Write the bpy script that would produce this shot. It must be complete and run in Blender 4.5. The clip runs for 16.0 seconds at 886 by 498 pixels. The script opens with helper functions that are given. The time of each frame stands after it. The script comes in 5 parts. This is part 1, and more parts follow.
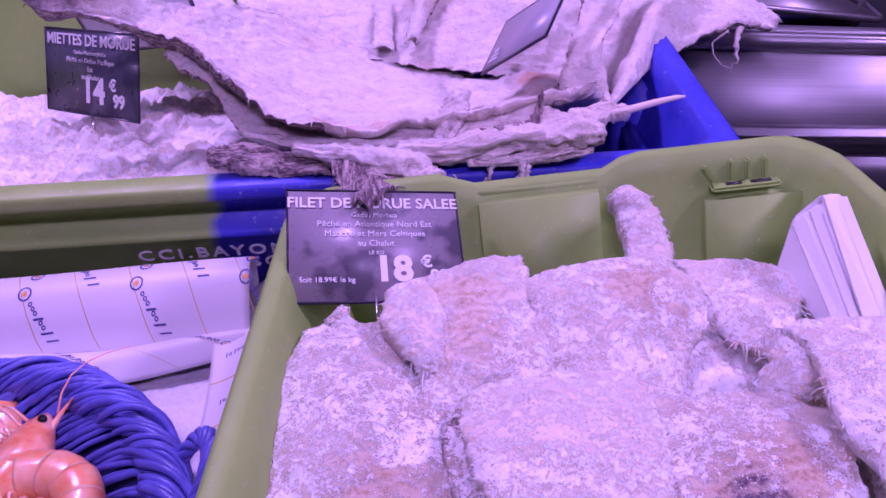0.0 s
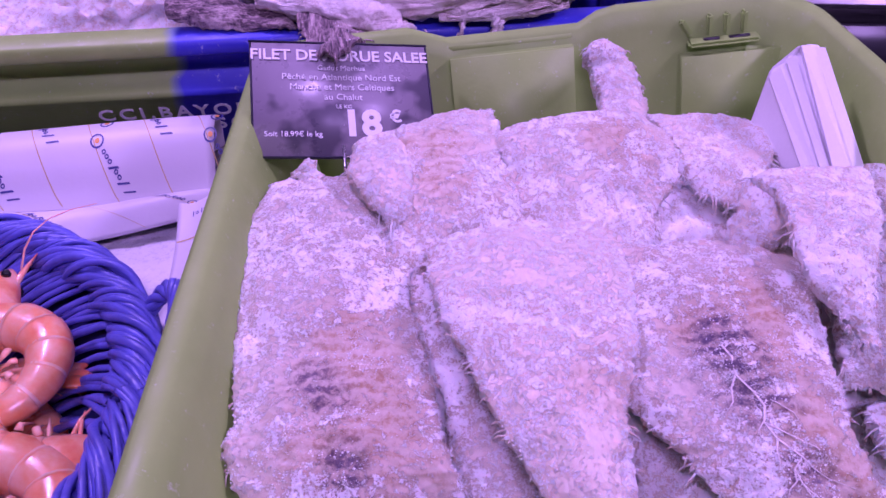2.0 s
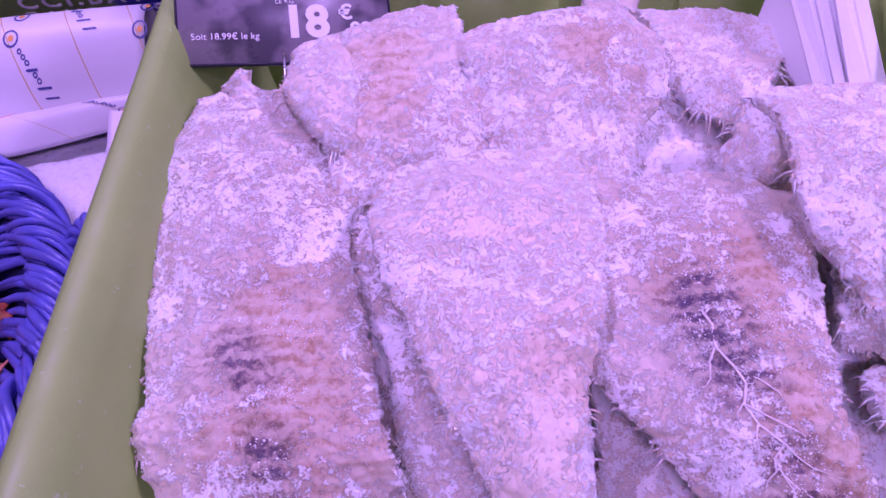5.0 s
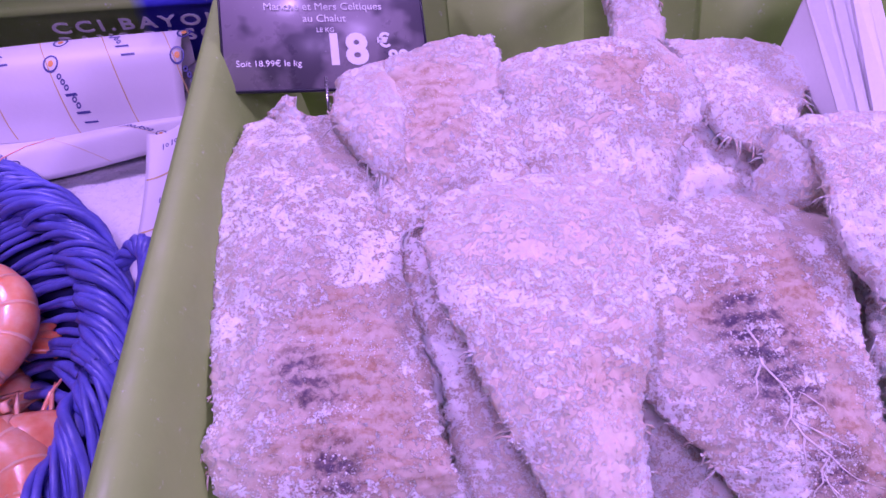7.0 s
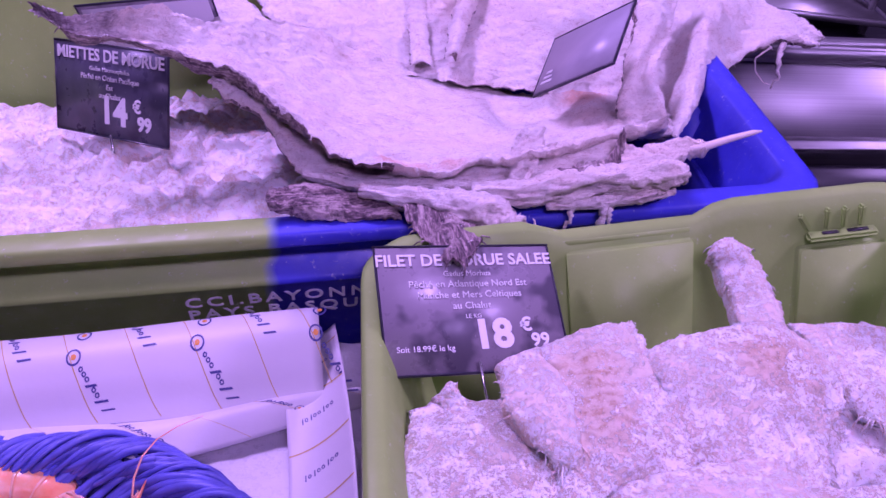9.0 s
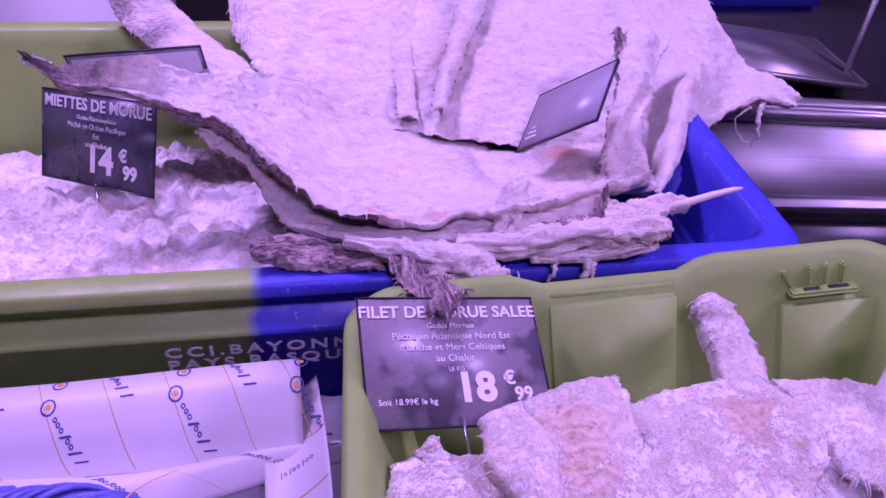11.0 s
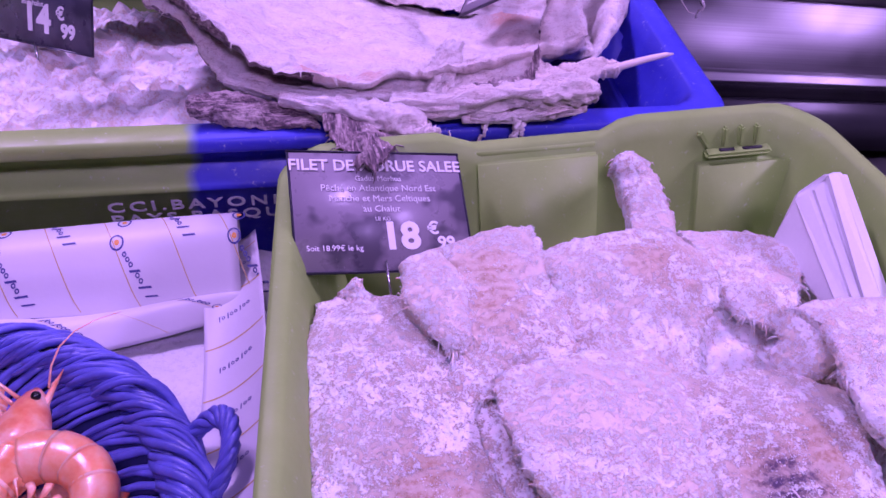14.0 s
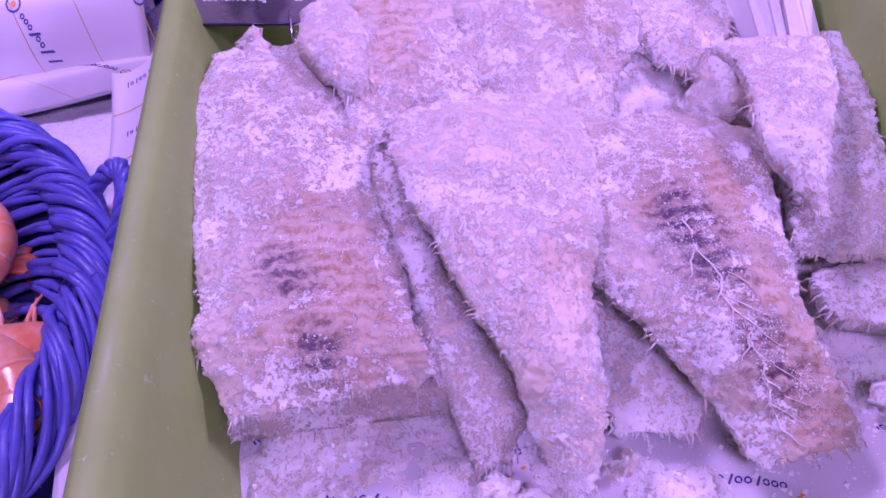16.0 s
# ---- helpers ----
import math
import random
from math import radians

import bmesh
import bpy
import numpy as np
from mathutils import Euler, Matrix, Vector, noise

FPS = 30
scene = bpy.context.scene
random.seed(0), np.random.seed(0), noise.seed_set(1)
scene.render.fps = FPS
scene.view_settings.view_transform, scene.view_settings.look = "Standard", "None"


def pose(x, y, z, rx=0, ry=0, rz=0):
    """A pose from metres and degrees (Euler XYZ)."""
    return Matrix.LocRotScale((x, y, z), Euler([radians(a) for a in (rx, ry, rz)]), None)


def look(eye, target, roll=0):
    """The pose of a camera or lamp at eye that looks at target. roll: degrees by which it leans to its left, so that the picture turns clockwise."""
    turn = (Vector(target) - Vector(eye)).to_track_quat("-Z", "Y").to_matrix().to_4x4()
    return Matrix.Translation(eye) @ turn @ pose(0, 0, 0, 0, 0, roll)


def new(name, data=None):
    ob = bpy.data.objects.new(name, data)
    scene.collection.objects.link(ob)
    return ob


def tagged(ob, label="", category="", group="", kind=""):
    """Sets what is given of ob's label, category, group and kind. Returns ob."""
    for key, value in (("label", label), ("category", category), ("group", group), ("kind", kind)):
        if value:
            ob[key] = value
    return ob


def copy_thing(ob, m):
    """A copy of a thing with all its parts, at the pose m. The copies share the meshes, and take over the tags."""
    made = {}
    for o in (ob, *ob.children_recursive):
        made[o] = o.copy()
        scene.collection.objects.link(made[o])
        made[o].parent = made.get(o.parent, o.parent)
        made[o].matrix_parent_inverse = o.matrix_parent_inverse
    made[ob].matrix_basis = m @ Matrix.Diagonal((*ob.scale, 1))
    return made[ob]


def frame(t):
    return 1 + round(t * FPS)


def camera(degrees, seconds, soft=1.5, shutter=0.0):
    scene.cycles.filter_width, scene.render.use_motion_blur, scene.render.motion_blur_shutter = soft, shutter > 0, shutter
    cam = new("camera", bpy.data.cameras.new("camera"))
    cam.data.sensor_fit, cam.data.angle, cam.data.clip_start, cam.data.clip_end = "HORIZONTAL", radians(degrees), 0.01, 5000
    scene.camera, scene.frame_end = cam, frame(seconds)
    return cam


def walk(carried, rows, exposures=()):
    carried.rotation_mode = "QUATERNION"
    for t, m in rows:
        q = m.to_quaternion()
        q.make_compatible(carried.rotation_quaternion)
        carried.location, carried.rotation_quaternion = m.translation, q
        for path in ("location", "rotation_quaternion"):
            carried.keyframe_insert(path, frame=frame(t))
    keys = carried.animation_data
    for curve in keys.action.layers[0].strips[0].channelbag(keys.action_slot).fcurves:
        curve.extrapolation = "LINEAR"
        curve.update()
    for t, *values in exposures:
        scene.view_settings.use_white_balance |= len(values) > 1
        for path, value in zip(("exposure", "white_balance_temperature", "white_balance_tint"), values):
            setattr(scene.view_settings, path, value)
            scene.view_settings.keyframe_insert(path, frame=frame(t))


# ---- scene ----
cam = camera(57.0, 16.0)
METRES, EYE, TILT, LEAN, TURN = 0.434, 1.4, -29.0, 1.0, -6.0
ROWS = [
    (0.0, 0.0, 0.0, 0.0, 0.0, 0.0, -0.0),
    (0.5, 0.0125, 0.0033, -0.0281, -0.38, -1.85, 0.34),
    (1.0, 0.0159, -0.0027, -0.0414, -0.89, -3.59, 0.37),
    (1.5, 0.0152, -0.0104, -0.0537, -1.26, -5.64, 0.19),
    (2.0, 0.0089, 0.0123, -0.0422, -1.64, -7.87, -0.18),
    (2.5, -0.0142, 0.0006, -0.0165, -2.01, -9.54, -0.35),
    (3.0, -0.0541, 0.0069, -0.038, -1.72, -11.45, -0.02),
    (3.5, -0.047, 0.0553, -0.0236, -1.42, -14.5, -0.43),
    (4.0, 0.008, 0.0917, 0.004, -0.96, -16.98, -0.72),
    (4.5, 0.0662, 0.1368, 0.0205, -0.96, -18.43, -0.02),
    (7.0, 0.0053, 0.1125, 0.0334, -2.45, -17.27, 0.01),
    (7.5, -0.1479, 0.0841, 0.0672, -2.25, -12.84, 0.25),
    (8.0, -0.2007, 0.0776, 0.1102, -2.53, -8.28, 0.44),
    (8.5, -0.2046, 0.08, 0.1209, -3.43, -4.67, 0.27),
    (9.0, -0.1998, 0.0861, 0.1198, -4.16, -2.34, 0.14),
    (9.5, -0.2002, 0.0823, 0.1193, -4.54, -0.65, -0.07),
    (10.0, -0.1997, 0.0872, 0.1186, -4.7, 0.42, -0.28),
    (12.5, -0.1971, 0.0782, 0.1114, -6.01, 1.77, -0.78),
    (13.0, -0.1857, 0.0685, 0.1004, -6.28, 0.05, -0.86),
    (13.5, -0.1652, 0.0515, 0.0872, -6.67, -2.66, -0.95),
    (14.0, -0.1423, 0.0299, 0.0784, -7.03, -6.53, -1.11),
    (14.5, -0.119, 0.015, 0.0428, -7.12, -10.65, -1.17),
    (15.0, -0.094, 0.0188, 0.0134, -7.2, -13.77, -0.88),
    (15.5, -0.0665, 0.0242, -0.0095, -7.15, -16.46, -0.55),
    (16.0, -0.0236, 0.029, -0.023, -6.73, -17.97, -0.29),
]
walk(cam, [(t, pose(0, 0, EYE, TILT, LEAN, TURN) @ pose(METRES * x, METRES * y, METRES * z, 90 + pitch, roll, yaw)) for t, x, y, z, yaw, pitch, roll in ROWS])

# ---- world and light ----
LILAC = (0.56, 0.326, 1.0)
world = bpy.data.worlds.new("shop_air")
scene.world = world
world.use_nodes = True
world.node_tree.nodes["Background"].inputs[0].default_value = (0.55, 0.36, 0.75, 1)
world.node_tree.nodes["Background"].inputs[1].default_value = 0.02


def strip_lamp(name, place, target, size_x, size_y, watts):
    data = bpy.data.lights.new(name, "AREA")
    data.shape, data.size, data.size_y, data.energy, data.color = "RECTANGLE", size_x, size_y, watts, LILAC
    ob = new(name, data)
    ob.matrix_world = look(place, target)
    return ob


strip_lamp("counter_lamp", (1.15, 0.20, 2.12), (0.10, 0.45, 1.15), 0.30, 0.12, 17.0)
strip_lamp("counter_lamp", (-0.40, 0.85, 2.2), (0.0, 0.6, 1.15), 0.40, 0.12, 17)
strip_lamp("counter_lamp", (0.05, -0.60, 2.15), (0.05, 0.5, 1.15), 0.50, 0.12, 13)
# Added unseen ceiling fill: lifts the steel's reflections and the shadows.
strip_lamp("shop_fill", (1.2, 2.6, 3.1), (1.0, 2.4, 0), 2.2, 1.6, 16)

# ---- materials ----


def mat(name, rough=0.6, metal=0.0):
    m = bpy.data.materials.new(name)
    m.use_nodes = True
    b = m.node_tree.nodes["Principled BSDF"]
    b.inputs["Roughness"].default_value, b.inputs["Metallic"].default_value = rough, metal
    return m, m.node_tree, b


def node(nt, kind, **inputs):
    n = nt.nodes.new(kind)
    for k, v in inputs.items():
        n.inputs[k.replace("_", " ")].default_value = v
    return n


def coords(nt):
    return nt.nodes.new("ShaderNodeTexCoord").outputs["Object"]


def noise_tex(nt, vec, scale, detail=4.0, rough=0.6, dist=0.0):
    n = node(nt, "ShaderNodeTexNoise", Scale=scale, Detail=detail, Roughness=rough, Distortion=dist)
    nt.links.new(vec, n.inputs["Vector"])
    return n.outputs["Fac"]


def ramp(nt, fac, stops):
    r = nt.nodes.new("ShaderNodeValToRGB")
    while len(r.color_ramp.elements) < len(stops):
        r.color_ramp.elements.new(0.5)
    for e, (p, c) in zip(r.color_ramp.elements, stops):
        e.position, e.color = p, (c if isinstance(c, tuple) else (c, c, c)) + (1,)
    nt.links.new(fac, r.inputs["Fac"])
    return r.outputs["Color"]


def mix(nt, fac, a, b, mode="MIX"):
    n = nt.nodes.new("ShaderNodeMix")
    n.data_type, n.blend_type = "RGBA", mode
    for sock, v in ((n.inputs[0], fac), (n.inputs[6], a), (n.inputs[7], b)):
        if isinstance(v, bpy.types.NodeSocket):
            nt.links.new(v, sock)
        elif isinstance(v, tuple):
            sock.default_value = v + (1,)
        else:
            sock.default_value = v
    return n.outputs[2]


def maths(nt, op, a, b=0.0):
    n = nt.nodes.new("ShaderNodeMath")
    n.operation = op
    for sock, v in zip(n.inputs, (a, b)):
        if isinstance(v, bpy.types.NodeSocket):
            nt.links.new(v, sock)
        else:
            sock.default_value = v
    return n.outputs[0]


def bump(nt, b, height, strength, distance):
    n = node(nt, "ShaderNodeBump", Strength=strength, Distance=distance)
    nt.links.new(height, n.inputs["Height"])
    nt.links.new(n.outputs["Normal"], b.inputs["Normal"])


def plastic(name, colour, dark, rough=0.52):
    """Scuffed moulded plastic with cloudy salt haze and small scratches."""
    m, nt, b = mat(name, rough)
    v = coords(nt)
    col = mix(nt, ramp(nt, noise_tex(nt, v, 18, 5), [(0.35, 0.0), (0.7, 1.0)]), dark, colour)
    salt = ramp(nt, noise_tex(nt, v, 190, 7, 0.8), [(0.61, 0.0), (0.68, 0.6)])
    col = mix(nt, salt, col, tuple(min(1, c * 0.5 + 0.42) for c in colour))
    nt.links.new(col, b.inputs["Base Color"])
    nt.links.new(ramp(nt, noise_tex(nt, v, 45, 5), [(0.3, rough - 0.1), (0.7, rough + 0.2)]), b.inputs["Roughness"])
    bump(nt, b, noise_tex(nt, v, 240, 3), 0.12, 0.001)
    return m


GREEN, GREEN_D = (0.33, 0.50, 0.13), (0.27, 0.43, 0.10)
BLUE, BLUE_D = (0.055, 0.06, 0.62), (0.035, 0.035, 0.45)
green_plastic = plastic("green_plastic", GREEN, GREEN_D)
blue_plastic = plastic("blue_plastic", BLUE, BLUE_D)


def two_tone(name, split):
    """One moulding poured in two colours that meet in a soft, uneven seam."""
    m, nt, b = mat(name, 0.42)
    v = coords(nt)
    sep = nt.nodes.new("ShaderNodeSeparateXYZ")
    nt.links.new(v, sep.inputs[0])
    x = maths(nt, "ADD", sep.outputs[0], maths(nt, "MULTIPLY", noise_tex(nt, v, 14, 3), 0.03))
    side = ramp(nt, maths(nt, "MULTIPLY", maths(nt, "SUBTRACT", x, split), 60.0), [(0.0, 0.0), (0.55, 1.0)])
    cloud = ramp(nt, noise_tex(nt, v, 18, 5), [(0.35, 0.0), (0.7, 1.0)])
    col = mix(nt, side, mix(nt, cloud, GREEN_D, GREEN), mix(nt, cloud, BLUE_D, BLUE))
    salt = ramp(nt, noise_tex(nt, v, 190, 7, 0.8), [(0.61, 0.0), (0.68, 0.6)])
    col = mix(nt, salt, col, (0.7, 0.7, 0.72))
    nt.links.new(col, b.inputs["Base Color"])
    nt.links.new(ramp(nt, noise_tex(nt, v, 45, 5), [(0.3, 0.32), (0.7, 0.62)]), b.inputs["Roughness"])
    bump(nt, b, noise_tex(nt, v, 240, 3), 0.12, 0.001)
    return m


def near(nt, v, centre, radius, wobble):
    """1 at a centre, falling to 0 at the radius, with an uneven rim."""
    d = nt.nodes.new("ShaderNodeVectorMath")
    d.operation = "DISTANCE"
    d.inputs[1].default_value = centre
    nt.links.new(v, d.inputs[0])
    e = maths(nt, "ADD", maths(nt, "DIVIDE", d.outputs["Value"], radius), maths(nt, "MULTIPLY", maths(nt, "SUBTRACT", wobble, 0.5), 1.6))
    return ramp(nt, e, [(0.25, 1.0), (1.15, 0.0)])


def flesh(name, tan, crust, blotches=(), zones=(), scale=1.0, tone=1.0):
    """Salted cod: pale flesh with tan muscle bands, strongest in the zones, and dark belly stains (blotches), each a centre and a radius,
    under a broken crust of salt."""
    m, nt, b = mat(name, 0.55)
    v = coords(nt)
    pale, blush, brown = (0.75, 0.66, 0.54), (0.64, 0.48, 0.36), (0.35, 0.19, 0.08)
    pale, blush = tuple(min(0.92, c * tone) for c in pale), tuple(c * tone for c in blush)
    fine = noise_tex(nt, v, 1050 * scale, 4, 0.65)
    mid = noise_tex(nt, v, 330 * scale, 6, 0.72, 0.4)
    coarse = noise_tex(nt, v, 70 * scale, 6, 0.68, 0.5)
    drift = noise_tex(nt, v, 19 * scale, 5, 0.62)
    w = nt.nodes.new("ShaderNodeTexWave")
    w.wave_type, w.bands_direction = "BANDS", "Y"
    for key, val in (("Scale", 44.0 * scale), ("Distortion", 11.0), ("Detail", 5.0), ("Detail Scale", 1.3), ("Detail Roughness", 0.7)):
        w.inputs[key].default_value = val
    nt.links.new(v, w.inputs["Vector"])
    col = mix(nt, ramp(nt, maths(nt, "ADD", maths(nt, "MULTIPLY", drift, 0.55), maths(nt, "MULTIPLY", coarse, 0.45)), [(0.44, 0.0), (0.62, 1.0)]), pale, blush)
    zone = ramp(nt, drift, [(0.52, 0.0), (0.78, 0.7)])
    for centre, radius in zones:
        zone = maths(nt, "MAXIMUM", zone, near(nt, v, centre, radius * 1.35, coarse))
    band = ramp(nt, w.outputs["Fac"], [(0.15, 0.40), (0.85, 1.0)])
    flecks = ramp(nt, mid, [(0.40, 0.40), (0.58, 1.0)])
    col = mix(nt, maths(nt, "MULTIPLY", maths(nt, "MULTIPLY", zone, band), maths(nt, "MULTIPLY", flecks, tan * 0.85)), col, brown)
    bare = zone
    for centre, radius in blotches:
        stain = maths(nt, "MULTIPLY", maths(nt, "MULTIPLY", near(nt, v, centre, radius * 1.35, coarse), ramp(nt, w.outputs["Fac"], [(0.1, 0.35), (0.7, 1.0)])), ramp(nt, mid, [(0.38, 0.2), (0.56, 1.0)]))
        col = mix(nt, maths(nt, "MULTIPLY", stain, 0.9), col, (0.07, 0.04, 0.09))
        bare = maths(nt, "MAXIMUM", bare, maths(nt, "MULTIPLY", stain, 1.6))
    mixed = maths(nt, "ADD", maths(nt, "ADD", maths(nt, "MULTIPLY", fine, 0.24), maths(nt, "MULTIPLY", mid, 0.30)), maths(nt, "ADD", maths(nt, "MULTIPLY", coarse, 0.26), maths(nt, "MULTIPLY", drift, 0.20)))
    mixed = maths(nt, "SUBTRACT", mixed, maths(nt, "MULTIPLY", bare, 0.046))
    grains = ramp(nt, mixed, [(0.508 - 0.042 * crust, 0.0), (0.546 - 0.042 * crust, 0.95)])
    col = mix(nt, grains, col, (0.91, 0.90, 0.88))
    nt.links.new(col, b.inputs["Base Color"])
    nt.links.new(ramp(nt, grains, [(0.0, 0.42), (1.0, 0.75)]), b.inputs["Roughness"])
    b.inputs["Subsurface Weight"].default_value = 0.2
    b.inputs["Subsurface Radius"].default_value = (0.006, 0.0035, 0.0025)
    h = maths(nt, "ADD", maths(nt, "MULTIPLY", grains, maths(nt, "ADD", maths(nt, "MULTIPLY", fine, 0.5), 0.35)), maths(nt, "MULTIPLY", mid, 0.4))
    bump(nt, b, h, 0.8, 0.0012)
    return m


def dried(name, tan, stains=(), tails=(), turn=0.0):
    """Dried split cod: fibrous cream flesh whose creases run along the fish (turned about z by turn degrees), with orange stains, and grey
    skin showing at the tails."""
    m, nt, b = mat(name, 0.72)
    v = coords(nt)
    rot = node(nt, "ShaderNodeMapping", Rotation=(0, 0, radians(turn)), Scale=(0.30, 1.0, 1.0))
    nt.links.new(v, rot.inputs["Vector"])
    run = rot.outputs["Vector"]
    wide, mid = noise_tex(nt, v, 11, 5), noise_tex(nt, v, 48, 7, 0.75, 0.8)
    fib, crease, pits = noise_tex(nt, run, 260, 8, 0.75, 1.0), noise_tex(nt, run, 120, 5, 0.65, 2.2), noise_tex(nt, v, 620, 4, 0.7, 0.6)
    col = mix(nt, ramp(nt, wide, [(0.45, 0.0), (0.72, 1.0)]), (0.93, 0.89, 0.85), (0.90, 0.77, 0.67))
    col = mix(nt, ramp(nt, mid, [(0.50, 0.0), (0.70, 0.45)]), col, (0.84, 0.66, 0.54))
    col = mix(nt, ramp(nt, fib, [(0.34, tan), (0.46, 0.0)]), col, (0.52, 0.37, 0.30))
    col = mix(nt, ramp(nt, pits, [(0.34, 0.45), (0.43, 0.0)]), col, (0.56, 0.40, 0.32))
    for centre, radius in stains:
        col = mix(nt, maths(nt, "MULTIPLY", near(nt, v, centre, radius, mid), 0.75), col, (0.74, 0.33, 0.16))
    for centre, radius in tails:
        skin = maths(nt, "MULTIPLY", near(nt, v, centre, radius, mid), ramp(nt, fib, [(0.40, 1.0), (0.60, 0.35)]))
        col = mix(nt, skin, col, (0.17, 0.12, 0.15))
    # Crease valleys are also darkened in the colour, as shade in the folds.
    sharp = maths(nt, "ABSOLUTE", maths(nt, "SUBTRACT", crease, 0.5))
    lines = maths(nt, "MULTIPLY", ramp(nt, sharp, [(0.0, 0.75), (0.016, 0.0)]), ramp(nt, mid, [(0.42, 0.0), (0.56, 1.0)]))
    nt.links.new(mix(nt, lines, col, (0.40, 0.27, 0.24)), b.inputs["Base Color"])
    h = maths(nt, "ADD", maths(nt, "ADD", maths(nt, "MULTIPLY", fib, 0.9), maths(nt, "ADD", mid, maths(nt, "MULTIPLY", pits, 0.5))), maths(nt, "MULTIPLY", sharp, 3.2))
    bump(nt, b, h, 0.8, 0.0018)
    return m


def fin_skin(name, stretch):
    """Dark dried fin and skin with fine pale rays and creases."""
    m, nt, b = mat(name, 0.6)
    v = coords(nt)
    mp = node(nt, "ShaderNodeMapping", Scale=stretch)
    nt.links.new(v, mp.inputs["Vector"])
    rays = noise_tex(nt, mp.outputs["Vector"], 420, 6, 0.7, 0.6)
    patch = noise_tex(nt, v, 55, 5, 0.7)
    col = ramp(nt, rays, [(0.38, (0.05, 0.035, 0.05)), (0.50, (0.20, 0.14, 0.15)), (0.62, (0.55, 0.45, 0.42))])
    nt.links.new(mix(nt, ramp(nt, patch, [(0.52, 0.0), (0.66, 0.8)]), col, (0.70, 0.60, 0.55)), b.inputs["Base Color"])
    bump(nt, b, maths(nt, "ADD", rays, patch), 1.0, 0.002)
    return m


def plain(name, colour, rough=0.5, metal=0.0, vary=0.12, scale=60, relief=0.1):
    m, nt, b = mat(name, rough, metal)
    v = coords(nt)
    col = mix(nt, noise_tex(nt, v, scale, 5), tuple(c * (1 - vary) for c in colour), tuple(min(1, c * (1 + vary)) for c in colour))
    nt.links.new(col, b.inputs["Base Color"])
    if relief:
        bump(nt, b, noise_tex(nt, v, scale * 4, 4), relief, 0.001)
    return m


def brushed_steel(name):
    m, nt, b = mat(name, 0.3, 1.0)
    v = coords(nt)
    mp = node(nt, "ShaderNodeMapping", Scale=(4, 4, 500))
    nt.links.new(v, mp.inputs["Vector"])
    n = noise_tex(nt, mp.outputs["Vector"], 1.0, 3)
    nt.links.new(ramp(nt, n, [(0.3, (0.33, 0.325, 0.33)), (0.7, (0.40, 0.395, 0.40))]), b.inputs["Base Color"])
    nt.links.new(ramp(nt, noise_tex(nt, v, 12, 4), [(0.3, 0.40), (0.7, 0.55)]), b.inputs["Roughness"])
    return m


def ice_material(name):
    m, nt, b = mat(name, 0.3)
    v = coords(nt)
    f = noise_tex(nt, v, 260, 5, 0.7)
    col = mix(nt, ramp(nt, noise_tex(nt, v, 25, 5), [(0.3, 0.0), (0.7, 1.0)]), (0.70, 0.70, 0.72), (0.86, 0.85, 0.86))
    nt.links.new(col, b.inputs["Base Color"])
    b.inputs["Subsurface Weight"].default_value = 0.25
    b.inputs["Subsurface Radius"].default_value = (0.01, 0.01, 0.012)
    nt.links.new(ramp(nt, f, [(0.4, 0.18), (0.6, 0.6)]), b.inputs["Roughness"])
    bump(nt, b, f, 0.5, 0.002)
    return m


def tag_material(name, dry, wet):
    """Grey-violet printed card under scuffed clear plastic, with water marks."""
    m, nt, b = mat(name, 0.22)
    v = coords(nt)
    blot = ramp(nt, noise_tex(nt, v, 30, 3, 0.5), [(0.52, 0.0), (0.6, 1.0)])
    specks = ramp(nt, noise_tex(nt, v, 500, 3, 0.7), [(0.70, 0.0), (0.74, 0.8)])
    col = mix(nt, blot, dry, wet)
    nt.links.new(mix(nt, specks, col, (0.55, 0.54, 0.56)), b.inputs["Base Color"])
    nt.links.new(ramp(nt, noise_tex(nt, v, 70, 5), [(0.35, 0.24), (0.7, 0.46)]), b.inputs["Roughness"])
    return m


steel = brushed_steel("brushed_steel")
ice_mat = ice_material("crushed_ice")
tag_mat = tag_material("tag_card", (0.30, 0.27, 0.31), (0.12, 0.11, 0.14))
tag_dark = tag_material("tag_card_dark", (0.085, 0.085, 0.12), (0.05, 0.05, 0.075))
# Paler than the other cards: a lamp's reflection put into the colour.
tag_sheen = plain("tag_sheen", (0.36, 0.34, 0.40), 0.34, vary=0.2, scale=40, relief=0)
tag_rim = plain("tag_edge", (0.03, 0.03, 0.05), 0.3, relief=0)
letter_white = plain("letter_white", (0.80, 0.80, 0.80), 0.5, relief=0)
mould_white = plain("mould_print", (0.80, 0.80, 0.80), 0.6, vary=0.25, scale=220, relief=0)
paper_mat = plain("waxed_paper", (0.66, 0.64, 0.67), 0.46, vary=0.05, scale=30, relief=0.15)
ink_blue = plain("ink_blue", (0.05, 0.05, 0.22), 0.5, vary=0.3, scale=300, relief=0)
ink_orange = plain("ink_orange", (0.75, 0.33, 0.06), 0.5, relief=0)
ink_red = plain("ink_red", (0.62, 0.04, 0.03), 0.5, relief=0)
ink_gold = plain("ink_gold", (0.55, 0.38, 0.12), 0.5, relief=0)
wicker_blue = plain("dyed_wicker", (0.115, 0.12, 0.50), 0.36, vary=0.5, scale=90, relief=0.4)
# Shaded copy of the wicker: the basket's inner gloom is put into its colour.
wicker_shaded = plain("dyed_wicker_shadow", (0.035, 0.04, 0.18), 0.5, vary=0.4, scale=90)
